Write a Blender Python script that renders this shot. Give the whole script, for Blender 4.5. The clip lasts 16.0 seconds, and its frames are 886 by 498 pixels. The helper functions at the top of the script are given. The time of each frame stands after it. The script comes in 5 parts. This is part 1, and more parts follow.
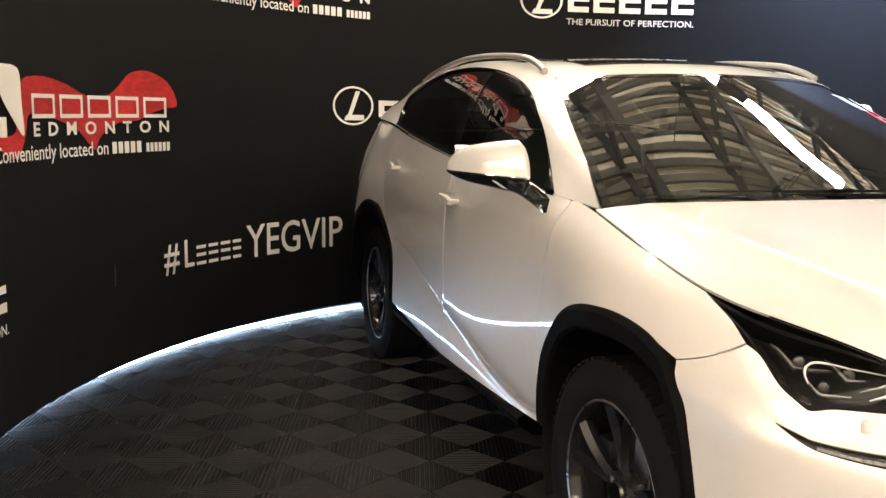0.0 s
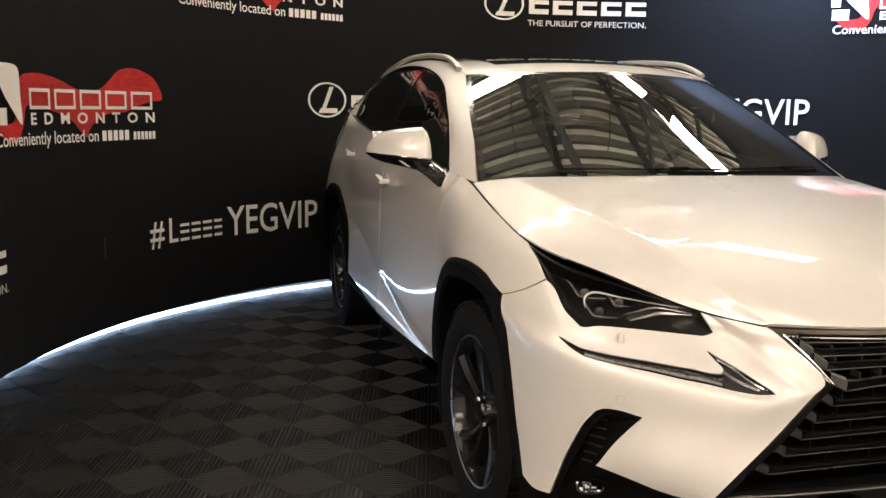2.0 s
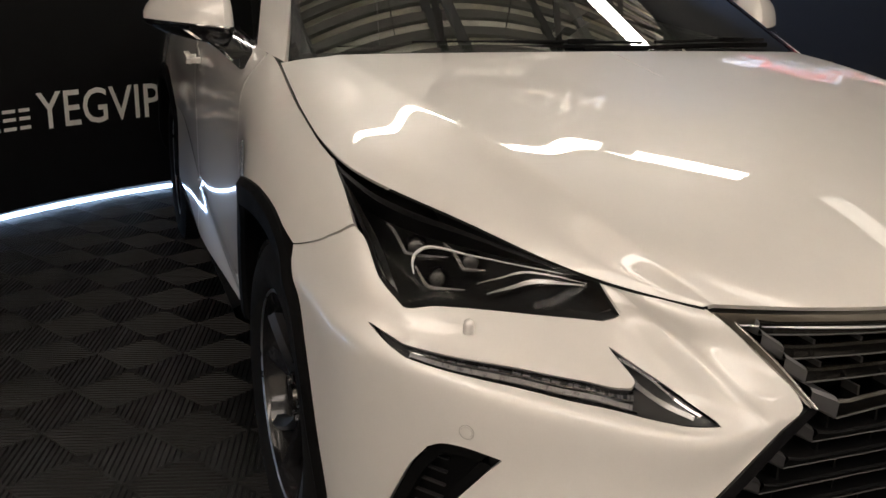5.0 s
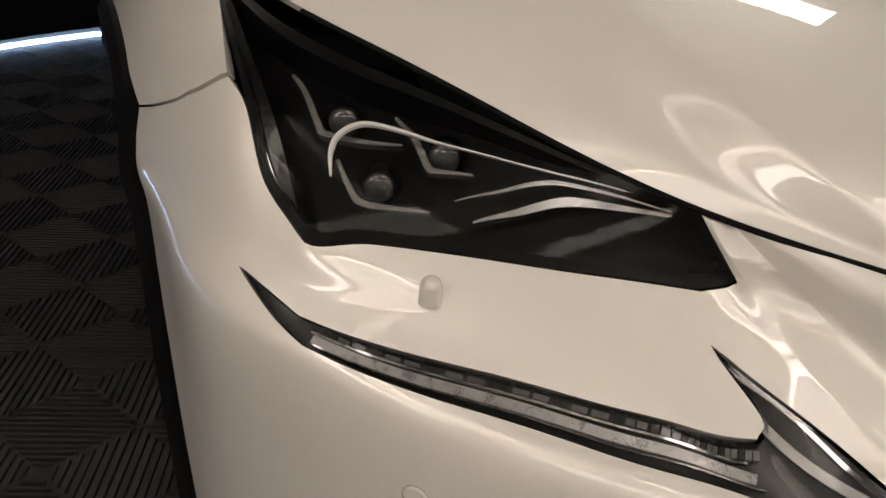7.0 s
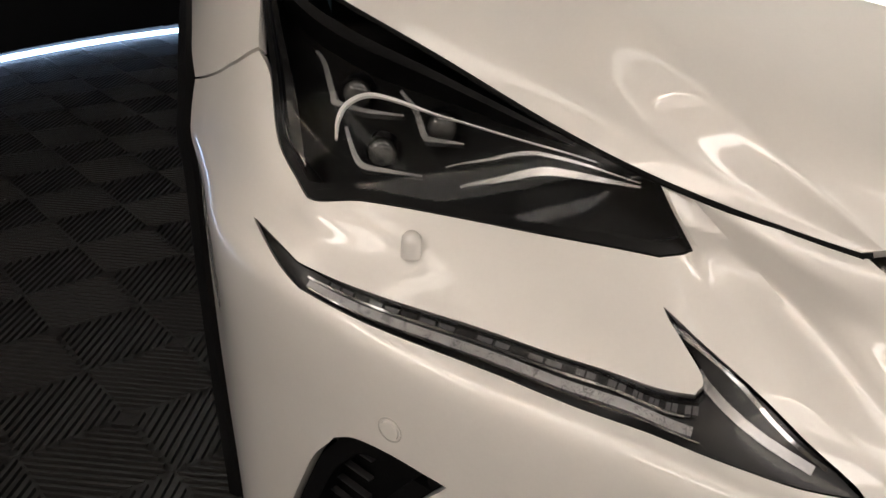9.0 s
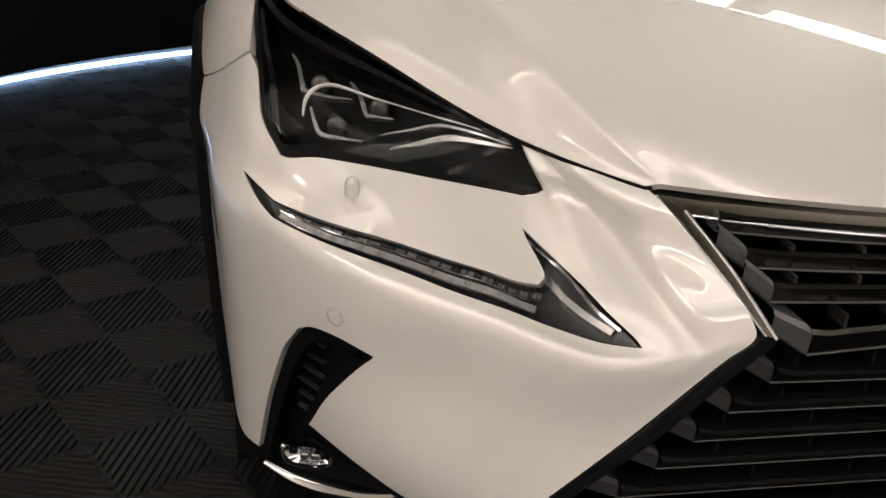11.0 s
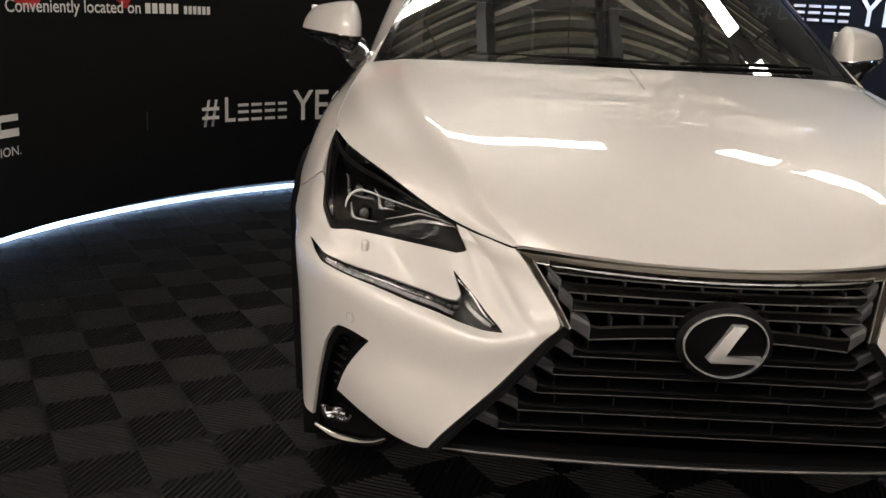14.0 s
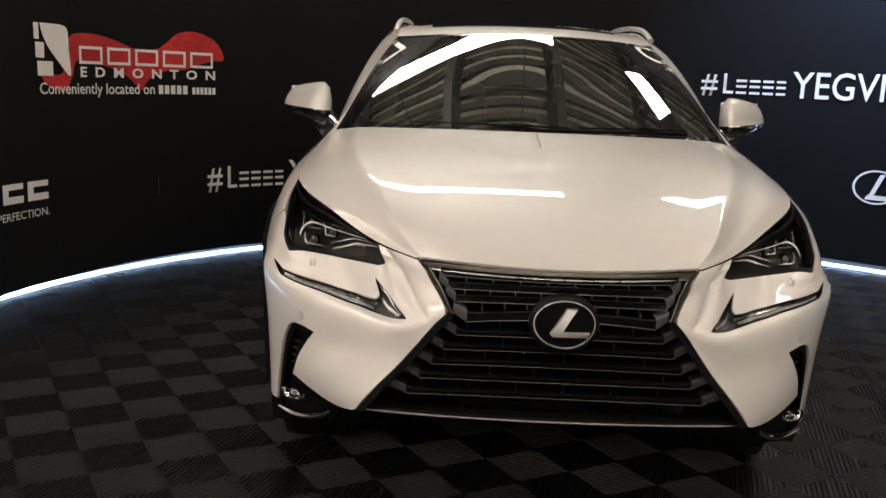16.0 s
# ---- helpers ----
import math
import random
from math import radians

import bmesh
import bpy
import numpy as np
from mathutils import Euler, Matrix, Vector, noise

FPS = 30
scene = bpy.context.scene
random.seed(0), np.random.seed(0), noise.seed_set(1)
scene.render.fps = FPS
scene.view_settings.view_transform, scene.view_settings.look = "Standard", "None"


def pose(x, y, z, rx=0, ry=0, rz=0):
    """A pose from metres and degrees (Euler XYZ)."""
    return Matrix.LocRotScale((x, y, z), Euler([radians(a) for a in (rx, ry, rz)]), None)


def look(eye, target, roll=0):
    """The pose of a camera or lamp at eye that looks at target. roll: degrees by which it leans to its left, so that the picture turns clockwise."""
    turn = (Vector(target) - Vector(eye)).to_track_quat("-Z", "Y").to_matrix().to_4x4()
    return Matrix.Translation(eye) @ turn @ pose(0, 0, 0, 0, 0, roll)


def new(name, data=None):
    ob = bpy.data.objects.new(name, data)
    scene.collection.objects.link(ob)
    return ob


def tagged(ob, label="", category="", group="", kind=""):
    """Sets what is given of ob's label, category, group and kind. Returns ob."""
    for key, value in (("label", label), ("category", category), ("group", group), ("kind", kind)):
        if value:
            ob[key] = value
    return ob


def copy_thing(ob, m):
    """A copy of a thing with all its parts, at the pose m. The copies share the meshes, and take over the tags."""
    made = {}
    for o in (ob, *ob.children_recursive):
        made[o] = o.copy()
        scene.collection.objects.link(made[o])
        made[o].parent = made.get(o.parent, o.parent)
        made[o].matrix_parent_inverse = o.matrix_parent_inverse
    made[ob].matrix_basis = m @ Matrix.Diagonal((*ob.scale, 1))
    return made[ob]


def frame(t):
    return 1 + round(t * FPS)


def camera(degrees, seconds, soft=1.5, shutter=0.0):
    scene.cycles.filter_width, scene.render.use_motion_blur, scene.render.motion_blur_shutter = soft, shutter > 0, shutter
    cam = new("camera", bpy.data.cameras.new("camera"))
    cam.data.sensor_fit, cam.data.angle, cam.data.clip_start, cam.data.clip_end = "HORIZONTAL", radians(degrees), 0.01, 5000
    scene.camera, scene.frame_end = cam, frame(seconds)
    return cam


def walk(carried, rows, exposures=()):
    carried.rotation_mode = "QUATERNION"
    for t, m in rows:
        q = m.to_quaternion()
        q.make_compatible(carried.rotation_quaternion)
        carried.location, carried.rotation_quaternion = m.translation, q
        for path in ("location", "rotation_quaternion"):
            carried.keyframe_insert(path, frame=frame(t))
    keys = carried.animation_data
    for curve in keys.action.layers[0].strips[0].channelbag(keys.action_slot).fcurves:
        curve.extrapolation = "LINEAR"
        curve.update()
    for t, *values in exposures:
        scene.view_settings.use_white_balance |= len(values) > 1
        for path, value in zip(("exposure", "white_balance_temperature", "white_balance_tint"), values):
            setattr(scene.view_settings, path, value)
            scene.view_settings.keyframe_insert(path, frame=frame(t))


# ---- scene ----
cam = camera(51.8, 16.0)
PATH = [
    (0, (-1.832, -0.984, 1.286), (-1.256, 0.908, 0.987), 0.9),
    (0.5, (-1.844, -1.169, 1.274), (-1.249, 0.714, 0.956), 1.4),
    (1, (-1.807, -1.308, 1.279), (-1.202, 0.571, 0.959), 2.2),
    (1.5, (-1.705, -1.479, 1.272), (-1.136, 0.413, 0.958), 2.1),
    (2, (-1.627, -1.637, 1.277), (-1.098, 0.267, 0.969), 1.0),
    (2.5, (-1.605, -1.783, 1.269), (-1.035, 0.107, 0.949), 0.7),
    (3, (-1.536, -1.74, 1.252), (-0.872, 0.112, 0.893), 0.9),
    (3.5, (-1.392, -1.538, 1.254), (-0.712, 0.304, 0.873), 1.1),
    (3.7, (-1.349, -1.463, 1.253), (-0.676, 0.378, 0.855), 1.1),
    (5.8, (-0.975, -0.455, 1.148), (-0.276, 1.278, 0.437), 1.1),
    (6, (-0.945, -0.381, 1.127), (-0.238, 1.331, 0.373), 1.0),
    (6.5, (-0.915, -0.267, 1.07), (-0.142, 1.391, 0.261), 2.8),
    (7, (-0.832, -0.248, 1.037), (-0.217, 1.462, 0.201), 3.5),
    (7.5, (-0.768, -0.267, 1.032), (-0.321, 1.481, 0.17), 3.5),
    (8, (-0.742, -0.28, 1.029), (-0.382, 1.487, 0.165), 3.5),
    (8.2, (-0.729, -0.282, 1.029), (-0.409, 1.489, 0.157), 3.0),
    (10.3, (-0.779, -0.554, 1.086), (-0.363, 1.228, 0.278), 2.1),
    (10.5, (-0.763, -0.584, 1.089), (-0.369, 1.203, 0.281), 2.3),
    (11, (-0.716, -0.677, 1.09), (-0.38, 1.126, 0.292), 3.2),
    (11.5, (-0.686, -0.76, 1.109), (-0.421, 1.055, 0.311), 3.3),
    (12, (-0.687, -0.858, 1.137), (-0.457, 0.972, 0.364), 3.4),
    (12.5, (-0.686, -1.015, 1.156), (-0.453, 0.834, 0.43), 4.4),
    (13, (-0.667, -1.141, 1.191), (-0.461, 0.734, 0.528), 4.5),
    (13.5, (-0.591, -1.303, 1.2), (-0.506, 0.607, 0.613), 4.1),
    (14, (-0.499, -1.475, 1.223), (-0.485, 0.454, 0.695), 3.0),
    (14.5, (-0.474, -1.625, 1.227), (-0.469, 0.32, 0.763), 1.8),
    (15, (-0.443, -1.797, 1.244), (-0.441, 0.16, 0.832), 1.6),
    (15.5, (-0.361, -1.939, 1.241), (-0.37, 0.024, 0.859), 2.2),
    (16, (-0.264, -2.106, 1.24), (-0.288, -0.141, 0.87), 2.3),
]
walk(cam, [(t, look(eye, target, roll)) for t, eye, target, roll in PATH],
     exposures=[(0, 1.06, 6805, 10), (1, 0.84, 6705, 10), (1.6, 0.64, 6655, 10), (2, 0.58, 6555, 10), (3.5, 0.34, 6405, 10), (6, -0.21, 6175, 10), (7, -0.27, 6175, 10), (8.2, -0.19, 6075, 10), (10.5, -0.03, 5975, 10), (12.5, 0.02, 5950, 10), (15, 0.10, 6150, 10), (16, 0.09, 6200, 10)])

# world: a dim, warm hall
world = bpy.data.worlds.new("hall_air")
scene.world = world
world.use_nodes = True
world.node_tree.nodes["Background"].inputs[0].default_value = (1.0, 0.93, 0.84, 1)
world.node_tree.nodes["Background"].inputs[1].default_value = 0.02


def area_lamp(name, m, sx, sy, watts, colour):
    data = bpy.data.lights.new(name, "AREA")
    data.shape, data.size, data.size_y, data.energy, data.color = "RECTANGLE", sx, sy, watts, colour
    ob = new(name, data)
    ob.matrix_world = m
    return ob



# ---- materials ----
def mat(name, colour, rough=0.5, metal=0.0, coat=0.0, grain=0.0, grain_scale=40.0, bump=0.0, bump_scale=200.0, spec=0.5,
        emit=0.0, stretch=(1, 1, 1), coat_rough=0.03, tint=None, rough_var=0.0, transmission=0.0, ior=1.45, random_shade=0.0):
    m = bpy.data.materials.new(name)
    m.use_nodes = True
    nt = m.node_tree
    b = nt.nodes["Principled BSDF"]
    put = lambda key, v: setattr(b.inputs[key], "default_value", v)
    put("Base Color", (*colour, 1)), put("Roughness", rough), put("Metallic", metal), put("Coat Weight", coat)
    put("Coat Roughness", coat_rough), put("Specular IOR Level", spec), put("Transmission Weight", transmission), put("IOR", ior)
    if emit:
        put("Emission Color", (*colour, 1)), put("Emission Strength", emit)
    if grain or bump or rough_var or random_shade:
        co = nt.nodes.new("ShaderNodeTexCoord")
        mp = nt.nodes.new("ShaderNodeMapping")
        mp.inputs["Scale"].default_value = stretch
        nt.links.new(co.outputs["Object"], mp.inputs["Vector"])
    if grain or rough_var or random_shade:
        n1 = nt.nodes.new("ShaderNodeTexNoise")
        n1.inputs["Scale"].default_value, n1.inputs["Detail"].default_value = grain_scale, 6
        n2 = nt.nodes.new("ShaderNodeTexNoise")
        n2.inputs["Scale"].default_value, n2.inputs["Detail"].default_value = grain_scale / 14, 3
        for n in (n1, n2):
            nt.links.new(mp.outputs[0], n.inputs["Vector"])
        add = nt.nodes.new("ShaderNodeMath")
        add.operation = "ADD"
        nt.links.new(n1.outputs[0], add.inputs[0]), nt.links.new(n2.outputs[0], add.inputs[1])
        ramp = nt.nodes.new("ShaderNodeMapRange")
        ramp.inputs[1].default_value, ramp.inputs[2].default_value = 0.6, 1.4
        ramp.inputs[3].default_value, ramp.inputs[4].default_value = 1 - grain, 1 + grain
        nt.links.new(add.outputs[0], ramp.inputs[0])
        shade = ramp.outputs[0]
        if random_shade:
            info = nt.nodes.new("ShaderNodeObjectInfo")
            rr = nt.nodes.new("ShaderNodeMapRange")
            rr.inputs[3].default_value, rr.inputs[4].default_value = 1 - random_shade, 1 + random_shade
            nt.links.new(info.outputs["Random"], rr.inputs[0])
            mu = nt.nodes.new("ShaderNodeMath")
            mu.operation = "MULTIPLY"
            nt.links.new(shade, mu.inputs[0]), nt.links.new(rr.outputs[0], mu.inputs[1])
            shade = mu.outputs[0]
        mix = nt.nodes.new("ShaderNodeMix")
        mix.data_type, mix.blend_type = "RGBA", "MULTIPLY"
        mix.inputs[0].default_value, mix.inputs[6].default_value = 1, (*colour, 1)
        nt.links.new(shade, mix.inputs[7]), nt.links.new(mix.outputs[2], b.inputs["Base Color"])
        if rough_var:
            r2 = nt.nodes.new("ShaderNodeMapRange")
            r2.inputs[1].default_value, r2.inputs[2].default_value = 0.6, 1.4
            r2.inputs[3].default_value, r2.inputs[4].default_value = rough - rough_var, rough + rough_var
            nt.links.new(add.outputs[0], r2.inputs[0]), nt.links.new(r2.outputs[0], b.inputs["Roughness"])
    if bump:
        n3 = nt.nodes.new("ShaderNodeTexNoise")
        n3.inputs["Scale"].default_value = bump_scale
        bp = nt.nodes.new("ShaderNodeBump")
        bp.inputs["Strength"].default_value, bp.inputs["Distance"].default_value = bump, 0.002
        nt.links.new(mp.outputs[0], n3.inputs["Vector"]), nt.links.new(n3.outputs[0], bp.inputs["Height"])
        nt.links.new(bp.outputs[0], b.inputs["Normal"])
    return m


PAINT = mat("pearl_white_paint", (0.81, 0.79, 0.76), 0.42, 0.13, 1.0, 0.02, 300, spec=0.5, coat_rough=0.005)
PAINT.node_tree.nodes["Principled BSDF"].inputs["Coat IOR"].default_value = 1.68
BLACK_PLASTIC = mat("textured_black_plastic", (0.0045, 0.0045, 0.0048), 0.72, spec=0.06, bump=0.3, bump_scale=900, grain=0.15, rough_var=0.08)
GLOSS_BLACK = mat("gloss_black_trim", (0.006, 0.006, 0.007), 0.12, coat=1.0, grain=0.05)
CHROME = mat("chrome", (0.72, 0.72, 0.74), 0.08, 1.0, rough_var=0.03, grain=0.02)
DARK_CHROME = mat("smoked_chrome", (0.10, 0.096, 0.09), 0.2, 1.0, rough_var=0.05, grain=0.05)
BRONZE = mat("smoked_bronze_chrome", (0.11, 0.10, 0.083), 0.34, 0.9, rough_var=0.05, grain=0.05)
SATIN = mat("satin_silver", (0.62, 0.62, 0.63), 0.28, 1.0, rough_var=0.06, grain=0.03)
RUBBER = mat("tyre_rubber", (0.009, 0.009, 0.009), 0.8, bump=0.3, bump_scale=400, grain=0.2, rough_var=0.1, spec=0.12)
BACKDROP = mat("black_printed_fabric", (0.0036, 0.0037, 0.0043), 0.8, grain=0.12, grain_scale=90, bump=0.25, bump_scale=700, rough_var=0.06, spec=0.2)
PRINT_WHITE = mat("white_print", (0.80, 0.78, 0.74), 0.6, grain=0.04, grain_scale=90)
PRINT_RED = mat("red_ribbon_print", (0.46, 0.018, 0.018), 0.55, grain=0.5, grain_scale=26, stretch=(1, 1, 2.5))
TILE = mat("black_floor_tile_plastic", (0.0118, 0.0113, 0.0108), 0.45, spec=0.40, grain=0.2, grain_scale=120, random_shade=0.12, rough_var=0.08, bump=0.1)
LED = mat("white_led_strip", (0.50, 0.69, 1.0), 0.5, emit=13.0)
TUBE = mat("warm_white_light_panel", (1.0, 0.89, 0.74), 0.5, emit=33.0)
TUBE_DIM = mat("dim_light_panel", (1.0, 0.89, 0.74), 0.5, emit=2.5)
SIDE_FILL = mat("warm_hall_light", (1.0, 0.87, 0.735), 0.5, emit=1.5)
NEAR_FILL = mat("narrow_hall_light", (1.0, 0.87, 0.735), 0.5, emit=3.2)
ROOF_FILL = mat("roof_facing_light", (1.0, 0.87, 0.735), 0.5, emit=10.0)
LEFT_FILL = mat("bright_side_light", (1.0, 0.87, 0.745), 0.5, emit=8.5)
FRONT_LEFT_FILL = mat("brightest_hall_light", (1.0, 0.87, 0.745), 0.5, emit=5.5)
FRONT_FILL = mat("bright_hall_light", (1.0, 0.87, 0.745), 0.5, emit=4.5)
LINER_TILE = mat("dark_tile_underside", (0.008, 0.008, 0.008), 0.7, grain=0.2)
DECK = mat("corrugated_roof_deck", (0.86, 0.82, 0.70), 0.4, 0.0, grain=0.15, grain_scale=8, rough_var=0.08)
FLUTE_SHADE = mat("dark_deck_rib", (0.13, 0.125, 0.115), 0.5, grain=0.15, grain_scale=8)
STEEL = mat("dark_roof_steel", (0.05, 0.05, 0.048), 0.5, grain=0.2, rough_var=0.08)
HALL_PAINT = mat("beige_hall_wall", (0.68, 0.64, 0.58), 0.7, grain=0.12, grain_scale=6, bump=0.1)
CONCRETE = mat("hall_concrete", (0.36, 0.345, 0.325), 0.5, grain=0.25, grain_scale=12, rough_var=0.1, bump=0.1)


# ---- building ----
def mesh_of(name, bm, material, smooth=35):
    bmesh.ops.recalc_face_normals(bm, faces=bm.faces)
    me = bpy.data.meshes.new(name)
    bm.to_mesh(me)
    bm.free()
    me.materials.append(material)
    if smooth:
        me.shade_smooth()
        me.set_sharp_from_angle(angle=radians(smooth))
    if "skin_normal" in me.attributes:
        true_normals(me)
    return me


def true_normals(me):
    """Takes the surface's own normals at the corners of faces that lie in it."""
    n = len(me.vertices)
    want = np.zeros(n * 3, np.float32)
    me.attributes["skin_normal"].data.foreach_get("vector", want)
    want = want.reshape(-1, 3)
    corner = np.zeros(len(me.loops), np.int32)
    me.loops.foreach_get("vertex_index", corner)
    now = np.zeros(len(me.loops) * 3, np.float32)
    me.corner_normals.foreach_get("vector", now)
    now = now.reshape(-1, 3)
    w = want[corner]
    dot = (now * w).sum(1)
    w = w * np.sign(dot)[:, None]
    good = (np.abs(dot) > 0.9) & (np.linalg.norm(w, axis=1) > 0.5)
    now[good] = w[good]
    me.normals_split_custom_set(now.tolist())


def part(name, bm, material, parent=None, label="", smooth=35):
    """Links a bmesh as one mesh object, under a thing or a part."""
    ob = new(name, mesh_of(name, bm, material, smooth))
    if parent is not None:
        ob.parent = parent
    return tagged(ob, label)


def box(bm, centre, size, turn=None, bevel=0.0):
    made = bmesh.ops.create_cube(bm, size=1, matrix=Matrix.LocRotScale(centre, turn, size))
    if bevel:
        edges = list({e for v in made["verts"] for e in v.link_edges})
        bmesh.ops.bevel(bm, geom=edges, offset=bevel, segments=2, affect="EDGES", profile=0.5)


def tube(bm, pts, r, sides=8, closed=False, flat=1.0):
    """A round bar along points."""
    pts = [Vector(p) for p in pts]
    n = len(pts)
    rings, up = [], Vector((0, 0, 1))
    for i, p in enumerate(pts):
        a, b = (pts[i - 1], pts[(i + 1) % n]) if closed else (pts[max(i - 1, 0)], pts[min(i + 1, n - 1)])
        d = (b - a).normalized()
        s = d.cross(up)
        s = s.normalized() if s.length > 1e-4 else Vector((1, 0, 0))
        u = s.cross(d).normalized()
        rad = r[i] if isinstance(r, (list, tuple)) else r
        rings.append([bm.verts.new(p + rad * (math.cos(t) * s + flat * math.sin(t) * u)) for t in [2 * math.pi * k / sides for k in range(sides)]])
    for i in range(n if closed else n - 1):
        a, b = rings[i], rings[(i + 1) % n]
        for k in range(sides):
            bm.faces.new((a[k], a[(k + 1) % sides], b[(k + 1) % sides], b[k]))
    if not closed:
        bm.faces.new(rings[0][::-1]), bm.faces.new(rings[-1])


def spline(pts, n):
    """A Catmull-Rom curve through points (rows of any width), n steps a span."""
    p = np.array(pts, float)
    p = np.vstack([2 * p[0] - p[1], p, 2 * p[-1] - p[-2]])
    t = np.linspace(0, 1, n, endpoint=False)[:, None]
    out = []
    for i in range(1, len(p) - 2):
        a, b, c, d = p[i - 1 : i + 3]
        out.append(0.5 * (2 * b + (c - a) * t + (2 * a - 5 * b + 4 * c - d) * t**2 + (3 * b - a - 3 * c + d) * t**3))
    return np.vstack(out + [p[-2:-1]])


def grid_faces(bm, rows):
    """Faces between rows of places."""
    vs = [[bm.verts.new(p) for p in row] for row in rows]
    for a, b in zip(vs, vs[1:]):
        for k in range(len(a) - 1):
            bm.faces.new((a[k], a[k + 1], b[k + 1], b[k]))
    return vs


def empty(name, label="", category="", group="", kind=""):
    return tagged(new(name), label, category, group, kind)

# ---- smooth surfaces through named feature lines ----
def slopes(k, v, even=False, mirror=False):
    """Slopes at the knots; even: with no jump in curvature; mirror: the first knot lies on the middle plane."""
    flat = v.reshape(len(k), -1)
    h = np.diff(k)[:, None]
    d = np.diff(flat, axis=0) / h
    m = np.concatenate([d[:1], (d[:-1] * h[1:] + d[1:] * h[:-1]) / (h[1:] + h[:-1]), d[-1:]])
    if mirror:
        m.reshape(v.shape)[0, ..., 1:] = 0
    if even and len(k) > 3:
        n = len(k)
        if not mirror:
            m[0] = d[0] + (d[0] - d[1]) * h[0] / (h[0] + h[1])
        m[-1] = d[-1] + (d[-1] - d[-2]) * h[-1] / (h[-1] + h[-2])
        a, b = np.eye(n), m.copy()
        for i in range(1, n - 1):
            w = h[i, 0] / (h[i - 1, 0] + h[i, 0])
            a[i, i - 1 : i + 2] = w, 2, 1 - w
            b[i] = 3 * (w * d[i - 1] + (1 - w) * d[i])
        m = np.linalg.solve(a, b)
    return m.reshape(v.shape)


def hermite(knots, vals, t, even=False, mirror=False):
    """A smooth curve through values (first axis) at knots, at the places t."""
    k, v = np.asarray(knots, float), np.asarray(vals, float)
    m = slopes(k, v, even, mirror)
    i = np.clip(np.searchsorted(k, t, side="right") - 1, 0, len(k) - 2)
    w = (k[i + 1] - k[i]).reshape(-1, *[1] * (v.ndim - 1))
    s = (np.asarray(t) - k[i]).reshape(-1, *[1] * (v.ndim - 1)) / w
    return ((1 + 2 * s) * (1 - s) ** 2 * v[i] + s * (1 - s) ** 2 * w * m[i] + s**2 * (3 - 2 * s) * v[i + 1] + s**2 * (s - 1) * w * m[i + 1])


